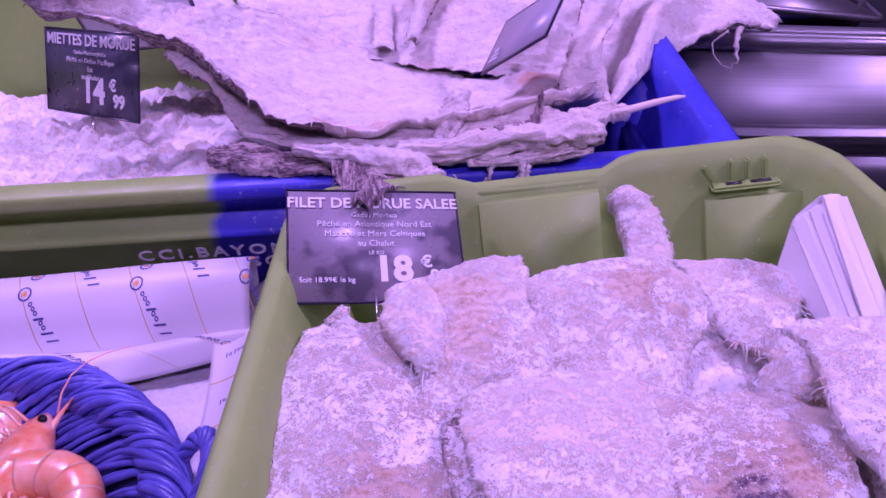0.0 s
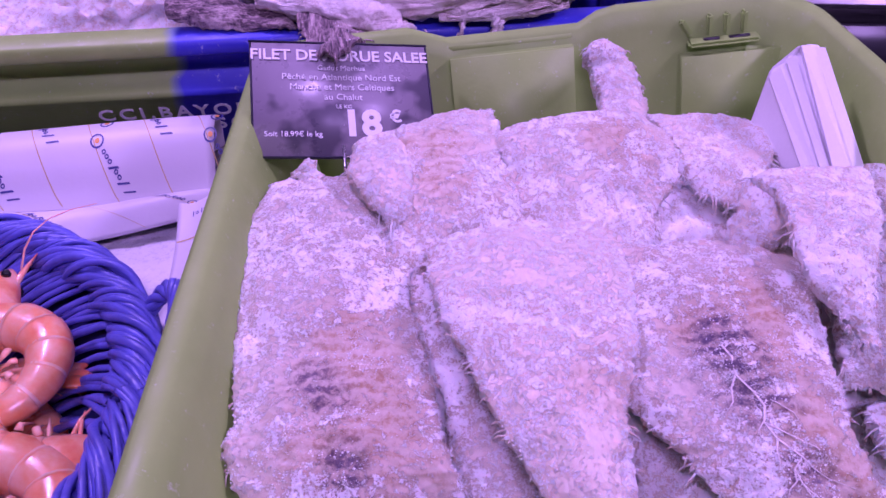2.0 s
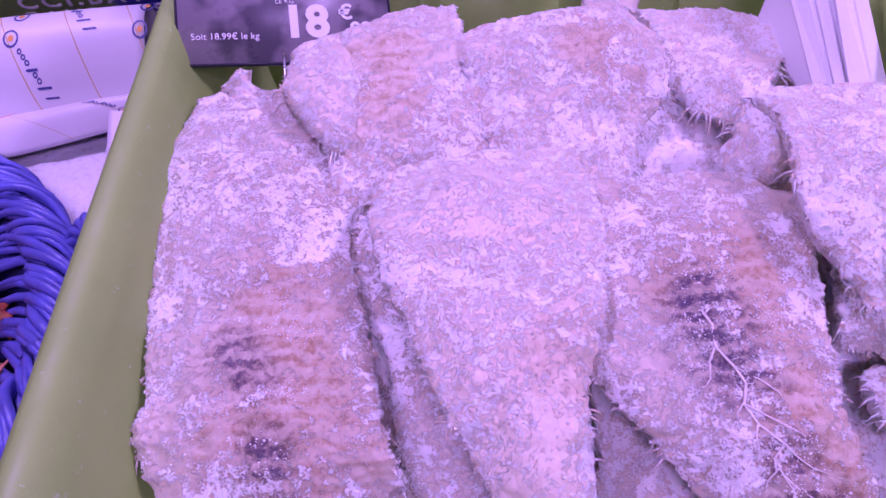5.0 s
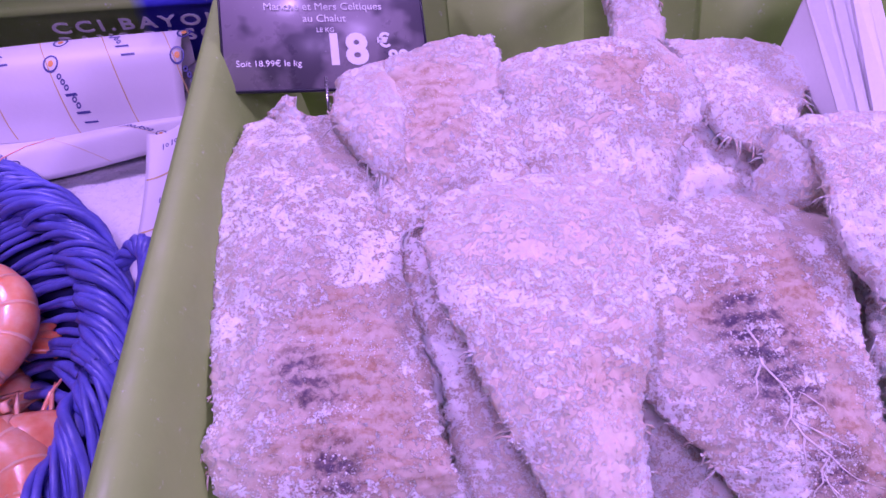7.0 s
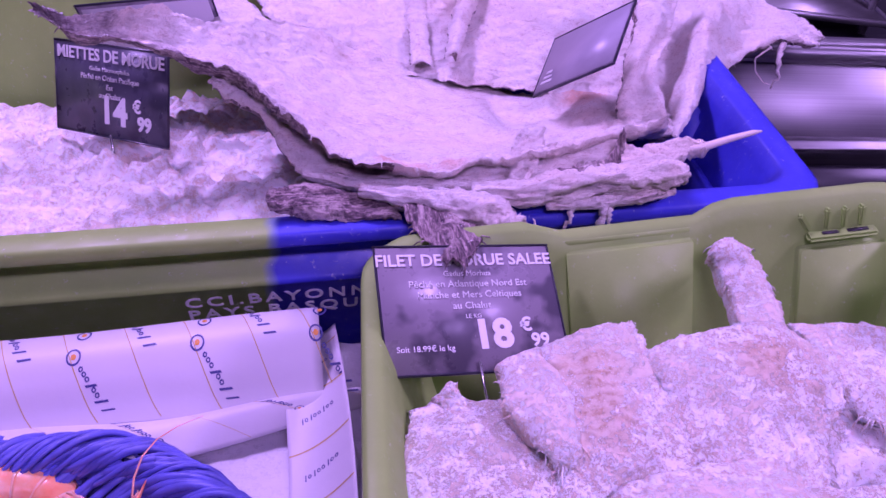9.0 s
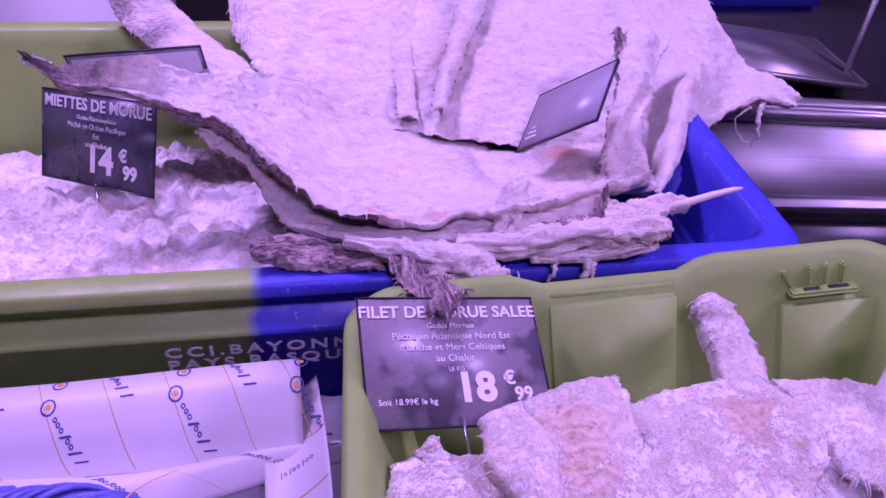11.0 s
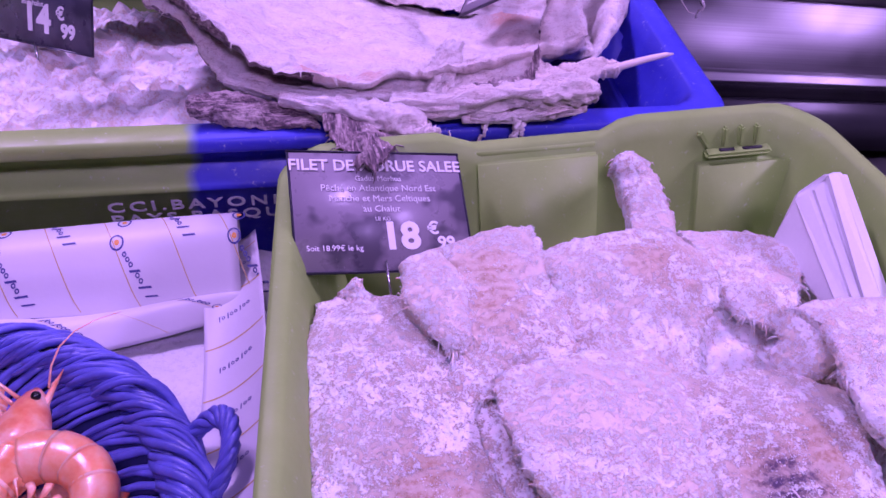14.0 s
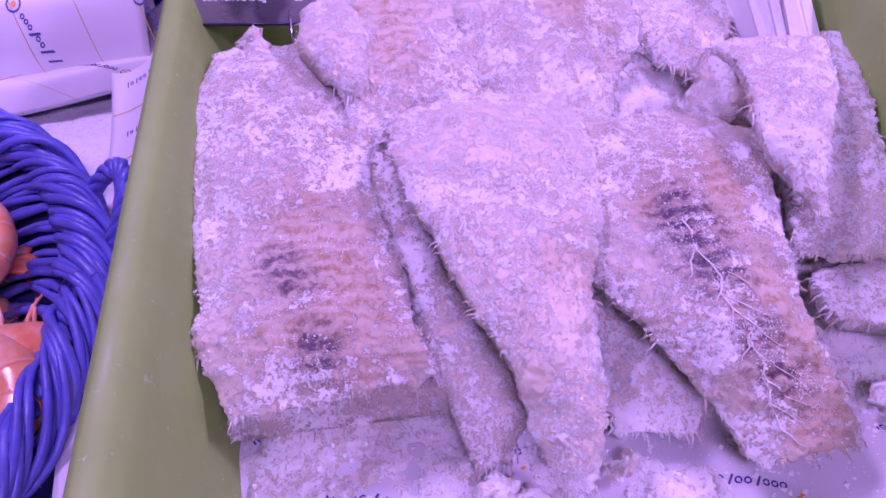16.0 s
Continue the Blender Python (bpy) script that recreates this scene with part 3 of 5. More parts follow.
FILLETS = [
    # label, material settings (tan, crust, blotches, zones, veins), thickness, crown, rows of left and right edge
    ("thick salted cod fillet with tan stripes along the crate wall", (1.0, 0.80, [((-0.009, 0.188, 1.143), 0.010), ((-0.007, 0.179, 1.139), 0.011), ((-0.019, 0.224, 1.15), 0.009), ((-0.013, 0.212, 1.15), 0.009)], [((-0.004, 0.245, 1.152), 0.024), ((0.000, 0.222, 1.150), 0.030), ((0.008, 0.204, 1.146), 0.028), ((-0.010, 0.195, 1.145), 0.026), ((0.005, 0.187, 1.140), 0.022)], 0), 0.013, 0.006, [
        (-0.040, 0.366, 1.152, 0.016, 0.362, 1.152), (-0.047, 0.338, 1.155, 0.026, 0.338, 1.153), (-0.050, 0.305, 1.153, 0.028, 0.309, 1.152), (-0.051, 0.273, 1.150, 0.024, 0.266, 1.150), (-0.051, 0.244, 1.146, 0.026, 0.234, 1.146),
        (-0.050, 0.215, 1.142, 0.029, 0.207, 1.142), (-0.053, 0.200, 1.138, 0.033, 0.185, 1.138), (-0.043, 0.170, 1.126, 0.037, 0.177, 1.128)]),
    ("salted cod fillet lying under another, only its edge showing", (0.7, 0.6, [], [], 0), 0.011, 0.002, [
        (-0.046, 0.230, 1.118, 0.038, 0.230, 1.118), (-0.046, 0.198, 1.112, 0.041, 0.190, 1.113), (-0.045, 0.177, 1.104, 0.041, 0.174, 1.106)]),
    ("narrow salted cod fillet half hidden beneath a broader one", (0.3, 0.75, [], [], 0), 0.010, 0.003, [
        (0.006, 0.322, 1.153, 0.070, 0.322, 1.153), (0.016, 0.280, 1.147, 0.070, 0.280, 1.147), (0.024, 0.252, 1.139, 0.068, 0.252, 1.139), (0.032, 0.231, 1.130, 0.067, 0.226, 1.130), (0.034, 0.201, 1.121, 0.071, 0.195, 1.121), (0.039, 0.178, 1.112, 0.073, 0.172, 1.112), (0.045, 0.150, 1.104, 0.058, 0.150, 1.104)]),
    ("small salted cod fillet end crusted white with salt", (0.25, 1.1, [], [], 0), 0.011, 0.003, [
        (0.108, 0.225, 1.132, 0.135, 0.220, 1.132), (0.105, 0.189, 1.120, 0.140, 0.186, 1.120), (0.101, 0.168, 1.111, 0.141, 0.161, 1.111), (0.103, 0.153, 1.104, 0.136, 0.149, 1.104)]),
    ("salted cod fillet with tan bands, dark belly stain and white veins", (1.0, 0.62, [((0.142, 0.219, 1.162), 0.013), ((0.142, 0.209, 1.160), 0.016), ((0.144, 0.199, 1.157), 0.017), ((0.147, 0.189, 1.152), 0.014), ((0.155, 0.165, 1.14), 0.011), ((0.164, 0.150, 1.13), 0.012)], [((0.163, 0.232, 1.162), 0.022), ((0.160, 0.208, 1.156), 0.020), ((0.135, 0.225, 1.158), 0.016), ((0.165, 0.180, 1.148), 0.020), ((0.170, 0.155, 1.134), 0.022), ((0.178, 0.138, 1.12), 0.020)], 1), 0.012, 0.005, [
        (0.110, 0.286, 1.154, 0.200, 0.276, 1.156), (0.100, 0.255, 1.158, 0.197, 0.249, 1.160), (0.098, 0.226, 1.154, 0.189, 0.221, 1.156), (0.101, 0.201, 1.149, 0.184, 0.195, 1.151),
        (0.114, 0.181, 1.142, 0.182, 0.170, 1.142), (0.126, 0.165, 1.132, 0.185, 0.152, 1.132), (0.139, 0.147, 1.120, 0.190, 0.138, 1.120), (0.149, 0.128, 1.110, 0.193, 0.130, 1.110)]),
    ("long tapering salted cod fillet draped over its neighbours", (0.55, 0.8, [], [((0.085, 0.20, 1.155), 0.018)], 0), 0.012, 0.006, [
        (0.034, 0.294, 1.158, 0.118, 0.305, 1.158), (0.031, 0.263, 1.166, 0.119, 0.265, 1.166), (0.037, 0.232, 1.163, 0.112, 0.233, 1.163), (0.045, 0.203, 1.157, 0.102, 0.202, 1.157),
        (0.053, 0.179, 1.148, 0.096, 0.179, 1.148), (0.062, 0.161, 1.135, 0.093, 0.158, 1.135), (0.069, 0.144, 1.118, 0.090, 0.143, 1.118), (0.072, 0.134, 1.108, 0.085, 0.130, 1.108)]),
    ("thick rounded lobe of a salted cod fillet beside the price tag", (0.25, 0.9, [], [], 0), 0.018, 0.004, [
        (0.004, 0.375, 1.166, 0.029, 0.384, 1.170), (0.001, 0.345, 1.172, 0.032, 0.351, 1.174), (0.008, 0.324, 1.167, 0.030, 0.317, 1.168), (0.017, 0.311, 1.160, 0.026, 0.310, 1.160)]),
    ("salted cod fillet with pinkish ridges near the crate's end", (0.9, 0.75, [], [((0.045, 0.355, 1.178), 0.018), ((0.043, 0.33, 1.17), 0.018)], 0), 0.020, 0.0035, [
        (0.024, 0.379, 1.174, 0.082, 0.392, 1.176), (0.030, 0.351, 1.174, 0.083, 0.366, 1.174), (0.028, 0.326, 1.168, 0.083, 0.334, 1.168), (0.019, 0.307, 1.160, 0.083, 0.311, 1.160), (0.011, 0.286, 1.148, 0.085, 0.292, 1.148)]),
    ("broad lumpy salted cod fillet, cream with tan patches", (0.75, 0.8, [], [((0.135, 0.345, 1.178), 0.022)], 0), 0.020, 0.0045, [
        (0.077, 0.369, 1.174, 0.156, 0.380, 1.176), (0.078, 0.348, 1.176, 0.168, 0.348, 1.176), (0.081, 0.334, 1.168, 0.163, 0.324, 1.168), (0.082, 0.314, 1.158, 0.150, 0.310, 1.158), (0.084, 0.296, 1.148, 0.139, 0.285, 1.148)]),
    ("salted cod fillet piece with a pale cut edge", (0.5, 0.9, [], [], 0), 0.015, 0.002, [
        (0.165, 0.382, 1.172, 0.220, 0.370, 1.172), (0.170, 0.362, 1.170, 0.223, 0.347, 1.170), (0.168, 0.337, 1.165, 0.209, 0.322, 1.165), (0.176, 0.324, 1.155, 0.194, 0.305, 1.155)]),
    ("broad salted cod fillet leaning on the crate's side wall", (0.5, 0.85, [], [], 0), 0.012, 0.004, [
        (0.225, 0.312, 1.166, 0.266, 0.316, 1.170), (0.215, 0.278, 1.163, 0.261, 0.277, 1.167), (0.206, 0.249, 1.156, 0.254, 0.243, 1.158), (0.200, 0.222, 1.148, 0.254, 0.218, 1.150), (0.196, 0.205, 1.135, 0.252, 0.196, 1.135)]),
    ("folded flap of a salted cod fillet arching over the pile", (0.25, 1.0, [], [], 0), 0.009, 0.004, [
        (0.174, 0.285, 1.150, 0.186, 0.270, 1.150), (0.178, 0.292, 1.170, 0.200, 0.270, 1.172), (0.188, 0.298, 1.180, 0.245, 0.298, 1.178), (0.189, 0.274, 1.182, 0.229, 0.264, 1.182), (0.185, 0.244, 1.178, 0.216, 0.239, 1.178), (0.188, 0.224, 1.170, 0.208, 0.221, 1.170), (0.197, 0.211, 1.158, 0.202, 0.204, 1.158)]),
    ("broken end of a salted cod fillet crusted with salt", (0.2, 1.1, [], [], 0), 0.014, 0.002, [
        (0.205, 0.200, 1.130, 0.254, 0.204, 1.132), (0.204, 0.187, 1.129, 0.250, 0.188, 1.130), (0.207, 0.178, 1.124, 0.246, 0.160, 1.125)]),
    ("finger-shaped end of a salted fillet standing up", (0.5, 1.0, [], [], 0), 0.017, 0.004, [
        (0.147, 0.440, 1.188, 0.160, 0.441, 1.189), (0.146, 0.433, 1.185, 0.167, 0.433, 1.186), (0.148, 0.422, 1.176, 0.173, 0.422, 1.177), (0.148, 0.405, 1.168, 0.174, 0.405, 1.169), (0.142, 0.385, 1.166, 0.170, 0.385, 1.166)]),
]


def crystal(p, s, rng):
    """A small irregular salt grain."""
    q = [Vector((rng.uniform(-1, 1), rng.uniform(-1, 1), rng.uniform(-1, 1))) * s * 0.3 for _ in range(6)]
    ax = (Vector((s, 0, 0)), Vector((-s, 0, 0)), Vector((0, s, 0)), Vector((0, -s, 0)), Vector((0, 0, s)), Vector((0, 0, -s)))
    return [tuple(p + a + d) for a, d in zip(ax, q)], [], [(0, 2, 4), (2, 1, 4), (1, 3, 4), (3, 0, 4), (2, 0, 5), (1, 2, 5), (3, 1, 5), (0, 3, 5)]


def crusted(ob, mesh, nu, nv, grains, fibres, seed, fibre_mat):
    """Salt grains in drifts on a fillet's upper face, and torn fibres along its edges."""
    rng = random.Random(seed)
    verts = mesh[0]
    w, n = nu + 1, (nu + 1) * (nv + 1)
    bits = []
    tries = 0
    while len(bits) < grains and tries < grains * 6:
        tries += 1
        p = Vector(verts[rng.randrange(n)])
        if n3(p.x + seed, p.y, p.z, 70) + 0.5 * n3(p.x, p.y, p.z, 220) < 0.1 + 0.35 * rng.random():
            continue
        p += Vector((rng.uniform(-1, 1), rng.uniform(-1, 1), 0)) * 0.0008
        bits.append(crystal(p, 0.00022 + 0.00040 * rng.random() ** 3, rng))
    if bits:
        tagged(part("salt_crust", joined(*bits), salt_mat, ob, "loose white salt grains", flat=True), kind="stuff")
    hairs = []
    for _ in range(fibres):
        side = rng.randrange(3)
        v = rng.randrange(2, nv - 1)
        i = (v * w + 1, v * w + nu - 1, (nv - 1) * w + rng.randrange(2, nu - 2))[side]
        p, c = Vector(verts[i]), Vector(verts[(nv // 2) * w + nu // 2])
        out = (p - c)
        out.z = -0.3 * abs(out.length)
        out = out.normalized() + Vector((rng.uniform(-1, 1), rng.uniform(-1, 1), rng.uniform(-1, 0.3))) * 0.6
        l = 0.001 + 0.005 * rng.random() ** 2.5
        hairs.append(tube([p, p + out * l * 0.6, p + out * l + Vector((0, 0, -0.4 * l))], [0.0005, 0.0004, 0.0002], 4))
    if hairs:
        tagged(part("torn_fringe", joined(*hairs), fibre_mat, ob, "pale torn fibres"), kind="stuff")


salt_mat = plain("salt_grains", (0.88, 0.87, 0.87), 0.35, vary=0.05, relief=0)
vein_mat = plain("vein", (0.80, 0.74, 0.70), 0.6, vary=0.2, scale=300, relief=0.4)
for k, (label, (tan, crust, blotches, zones, veins), thick, crown, rows) in enumerate(FILLETS):
    fm = flesh("salted_flesh", tan, crust, blotches, zones, 1.0, (0.86, 0.8, 0.9, 1.0, 0.9, 1.1, 1.08, 1.0, 1.02, 1.05, 0.92, 1.1, 1.0, 1.0)[k])
    length = sum((Vector(a[:3]) - Vector(b[:3])).length for a, b in zip(rows, rows[1:]))
    width = max((Vector(r[:3]) - Vector(r[3:])).length for r in rows)
    nu, nv = max(16, int(width / 0.0011)), max(20, int(length / 0.0012))
    mesh = slab(rows, thick, nu, nv, crown, 0.0034, 0.0028, 0.0006, 0, 16, 1.7 * k, 0.12)
    ob = part("cod_fillet", mesh, fm)
    tagged(ob, label, "cod fillet", "salted cod fillets")
    crusted(ob, mesh, nu, nv, int(1800 * length * width / 0.01), 90, k + 1, fm)
    if veins:
        # pale veins that branch along the belly side
        def on(u, v):
            return Vector(mesh[0][int(v * nv) * (nu + 1) + int(u * nu)]) + Vector((0, 0, 0.0003))
        rng = random.Random(3)
        stem = [(0.50 + 0.10 * math.sin(5 * s) * (0.4 + s) + 0.035 * rng.uniform(-1, 1), 0.34 + 0.60 * s) for s in [i / 16 for i in range(17)]]
        part("vein", tube([on(*q) for q in stem], [0.0006] * 9 + [0.0004] * 8, 6, 0.5), vein_mat, ob, "raised white vein")
        for i in range(2, 16):
            u, v = stem[i]
            sgn = 1 if i % 2 else -1
            twig = [(u + sgn * 0.05 * s + 0.02 * rng.uniform(-1, 1) * s, min(0.97, v + 0.028 * s)) for s in (0, 1, 2, 3)]
            part("vein", tube([on(*q) for q in twig], [0.0005, 0.0004, 0.0003, 0.0002], 5, 0.5), vein_mat, ob, "raised white vein")

knob = part("cod_crumb", slab([(-0.024, 0.372, 1.160, -0.018, 0.372, 1.161), (-0.029, 0.367, 1.161, -0.014, 0.367, 1.160), (-0.027, 0.361, 1.158, -0.012, 0.361, 1.158), (-0.033, 0.354, 1.154, -0.006, 0.354, 1.154)], 0.008, 30, 34, 0.001, 0.007, 0.006, 0.002, 0, 5, 91.0, 0.3), FLAKE)
tagged(knob, "torn pinkish crumb at the fillet's end", "cod crumb")

rng = random.Random(8)
for x, y, size in ((0.050, 0.139, 0.008), (0.062, 0.131, 0.010), (0.075, 0.126, 0.007), (0.103, 0.142, 0.006), (0.226, 0.152, 0.009), (0.238, 0.143, 0.007)):
    z = 1.102
    c = part("cod_crumb", slab([(x - size * 0.5, y + size * 0.7, z, x + size * 0.4, y + size * 0.6, z + 0.001), (x - size, y, z + 0.002, x + size, y, z + 0.002), (x - size * 0.6, y - size * 0.8, z - 0.002, x + size * 0.5, y - size * 0.7, z - 0.002)], 0.007, 22, 22, 0.002, 0.006, 0.005, 0.0015, 0, 5, 13.0 + rng.random() * 50, 0.3), FLAKE)
    tagged(c, "small torn crumb of salted cod on the lining paper", "cod crumb", "loose cod crumbs")

# wedge of packing foam
bm = bmesh.new()
foam_pts = [(0.221, 0.372, 1.165), (0.223, 0.369, 1.200), (0.234, 0.365, 1.215), (0.241, 0.365, 1.2146), (0.243, 0.302, 1.172), (0.222, 0.303, 1.160)]
a = [bm.verts.new(p) for p in foam_pts]
bmesh.ops.contextual_create(bm, geom=a)
ext = bmesh.ops.extrude_face_region(bm, geom=bm.faces[:])
bmesh.ops.translate(bm, vec=(0.012, 0.006, -0.004), verts=[e for e in ext["geom"] if isinstance(e, bmesh.types.BMVert)])
bmesh.ops.bevel(bm, geom=bm.edges[:], offset=0.0015, segments=2, affect="EDGES")
foam = part("foam_wedge", bm, foam_white, flat=True)
foam_pts = [(0.2335, 0.362, 1.2155), (0.2385, 0.362, 1.2155), (0.2405, 0.301, 1.1745), (0.2330, 0.301, 1.1715)]
bm = bmesh.new()
bmesh.ops.contextual_create(bm, geom=[bm.verts.new(p) for p in foam_pts])
ext = bmesh.ops.extrude_face_region(bm, geom=bm.faces[:])
bmesh.ops.translate(bm, vec=(0.002, 0.004, -0.004), verts=[e for e in ext["geom"] if isinstance(e, bmesh.types.BMVert)])
part("ridge", bm, foam_white, foam, flat=True)
for foam_pts in ([(0.2285, 0.3625, 1.2065), (0.2315, 0.362, 1.2105), (0.2320, 0.3005, 1.1705), (0.2288, 0.3005, 1.1680)], [(0.2228, 0.366, 1.1970), (0.2264, 0.3645, 1.2035), (0.2272, 0.301, 1.1665), (0.2228, 0.301, 1.1630)]):
    bm = bmesh.new()
    bmesh.ops.contextual_create(bm, geom=[bm.verts.new(p) for p in foam_pts])
    ext = bmesh.ops.extrude_face_region(bm, geom=bm.faces[:])
    bmesh.ops.translate(bm, vec=(0.002, 0.004, -0.004), verts=[e for e in ext["geom"] if isinstance(e, bmesh.types.BMVert)])
    part("ridge", bm, foam_white, foam, flat=True)
tagged(foam, "broken wedge of white packing foam standing in the crate", "foam block")

# ---- dried cod in the back crate ----


def flake_height(x, y):
    k = (y - 0.53) / 0.35
    wx, wy = x + 0.02 * n3(x, y, 9, 30), y + 0.02 * n3(x, y, 11, 30)
    lump = noise.voronoi((wx * 34, wy * 44, 0.3))[0]
    z = 1.167 - 0.040 * k + 0.008 * n3(x, y, 0, 14) + (0.004 + 0.012 * min(1, max(0, k * 2.2))) * (min(0.5, lump[1] - lump[0]) + 0.6 * n3(lump[0], wx * 5, wy * 5, 2.0))
    z += 0.007 * (0.4 - abs(n3(x, y, 2, 58))) + 0.0022 * n3(x, y, 3, 160) + 0.0010 * n3(x, y, 3, 380)
    return z - 0.012 * max(0, (0.548 - y) / 0.02) - 0.05 * max(0, min(1, (x + 0.03) / 0.06))


flakes = part("cod_flakes", field(-0.40, 0.06, 0.535, 0.86, 340, 270, flake_height), FLAKE)
tagged(flakes, "heap of pale salted cod flakes in the crate", "cod flakes", kind="stuff")

DRY = dried("dried_cod", 0.6)
DRY_BACK = dried("dried_cod_upright", 0.5, [((0.10, 0.90, 1.30), 0.05), ((0.215, 0.76, 1.25), 0.02)], (), 65)
DRY_TAIL = dried("dried_cod_tail", 0.6, (), [((-0.225, 0.885, 1.285), 0.055), ((-0.19, 0.83, 1.25), 0.03)], -60)
DRY_STAINED = dried("dried_cod_stained", 0.6, [((-0.026, 0.540, 1.212), 0.016), ((-0.010, 0.536, 1.211), 0.017), ((0.008, 0.534, 1.211), 0.016), ((0.15, 0.70, 1.19), 0.03)], [((-0.238, 0.602, 1.289), 0.060), ((-0.195, 0.590, 1.273), 0.024), ((-0.160, 0.593, 1.262), 0.024), ((-0.125, 0.576, 1.250), 0.024), ((-0.095, 0.560, 1.236), 0.020)], -12)
FIN = fin_skin("dried_fin", (1.0, 0.16, 0.16))
SKIN = fin_skin("dried_skin", (0.16, 1.0, 1.0))
DRIED = [
    ("large dried split cod leaning upright at the back", DRY_BACK, 0.010, 0.006, 0.004, [
        (-0.131, 0.860, 1.248, -0.090, 0.720, 1.224), (-0.119, 0.900, 1.287, -0.050, 0.720, 1.205), (-0.012, 0.950, 1.314, 0.018, 0.730, 1.192), (0.110, 0.970, 1.331, 0.097, 0.720, 1.184), (0.231, 0.950, 1.319, 0.164, 0.700, 1.176),
        (0.321, 0.920, 1.290, 0.205, 0.660, 1.180), (0.358, 0.880, 1.268, 0.190, 0.590, 1.188), (0.375, 0.820, 1.226, 0.258, 0.680, 1.194), (0.385, 0.780, 1.220, 0.342, 0.740, 1.207), (0.395, 0.740, 1.212, 0.388, 0.736, 1.203)]),
    ("tail end of a dried cod pointing up over the crate", DRY_TAIL, 0.009, 0.008, 0.002, [
        (-0.242, 0.880, 1.279, -0.189, 0.880, 1.279), (-0.226, 0.860, 1.258, -0.172, 0.860, 1.266), (-0.200, 0.820, 1.247, -0.147, 0.820, 1.255), (-0.171, 0.780, 1.241, -0.119, 0.780, 1.243), (-0.143, 0.750, 1.234, -0.098, 0.750, 1.234)]),
    ("dried split cod with a dark skinned tail, hanging over the rim", DRY, 0.011, 0.004, 0.003, [
        (-0.140, 0.602, 1.246, -0.142, 0.600, 1.242), (-0.101, 0.600, 1.234, -0.108, 0.580, 1.222), (-0.058, 0.570, 1.212, -0.084, 0.555, 1.194), (-0.014, 0.555, 1.205, -0.045, 0.540, 1.184), (0.031, 0.548, 1.204, 0.006, 0.530, 1.181),
        (0.069, 0.545, 1.208, 0.038, 0.518, 1.177), (0.108, 0.545, 1.211, 0.076, 0.520, 1.180), (0.155, 0.545, 1.198, 0.157, 0.522, 1.180)]),
    ("dried split cod with curled edge and pointed tail on top", DRY_STAINED, 0.008, -0.012, 0.003, [
        (-0.242, 0.602, 1.296, -0.241, 0.600, 1.292), (-0.217, 0.600, 1.290, -0.213, 0.590, 1.280), (-0.173, 0.620, 1.285, -0.173, 0.600, 1.268), (-0.131, 0.660, 1.266, -0.120, 0.580, 1.251), (-0.085, 0.720, 1.243, -0.086, 0.550, 1.229),
        (-0.019, 0.750, 1.209, -0.046, 0.530, 1.211), (0.054, 0.760, 1.184, -0.000, 0.520, 1.207), (0.113, 0.740, 1.172, 0.041, 0.525, 1.210), (0.164, 0.700, 1.182, 0.087, 0.530, 1.216), (0.204, 0.660, 1.191, 0.167, 0.560, 1.217)]),
    ("flat pale ridge of flesh along a dried cod's back", DRY, 0.006, 0.005, 0.0, [
        (0.036, 0.915, 1.296, 0.060, 0.915, 1.296), (0.014, 0.808, 1.242, 0.034, 0.808, 1.242), (0.013, 0.730, 1.203, 0.030, 0.730, 1.201)]),
    ("small dark fin standing up beside the price tag", FIN, 0.003, 0.001, 0.0, [
        (0.200, 0.735, 1.280, 0.204, 0.735, 1.279), (0.198, 0.730, 1.266, 0.212, 0.730, 1.266), (0.196, 0.718, 1.250, 0.214, 0.718, 1.248)]),
    ("long pale backbone flap of a dried cod", DRY, 0.010, 0.008, 0.0, [
        (0.098, 0.890, 1.302, 0.131, 0.890, 1.302), (0.076, 0.830, 1.268, 0.102, 0.830, 1.268), (0.051, 0.770, 1.232, 0.069, 0.770, 1.232), (0.040, 0.730, 1.210, 0.052, 0.730, 1.207)]),
    ("upright wrinkled fold of dried cod beside the price tag", DRY, 0.012, 0.004, 0.004, [
        (0.215, 0.745, 1.278, 0.252, 0.740, 1.263), (0.195, 0.700, 1.252, 0.225, 0.700, 1.242), (0.172, 0.660, 1.216, 0.200, 0.660, 1.215), (0.157, 0.630, 1.197, 0.198, 0.630, 1.195), (0.150, 0.600, 1.186, 0.192, 0.600, 1.184)]),
    ("dark dried cod fin hanging over the crate rim", FIN, 0.003, 0.002, 0.002, [
        (-0.025, 0.512, 1.188, 0.004, 0.512, 1.186), (-0.023, 0.490, 1.186, 0.020, 0.490, 1.182), (-0.015, 0.458, 1.189, 0.012, 0.458, 1.190), (-0.011, 0.433, 1.193, -0.001, 0.433, 1.193)]),
]
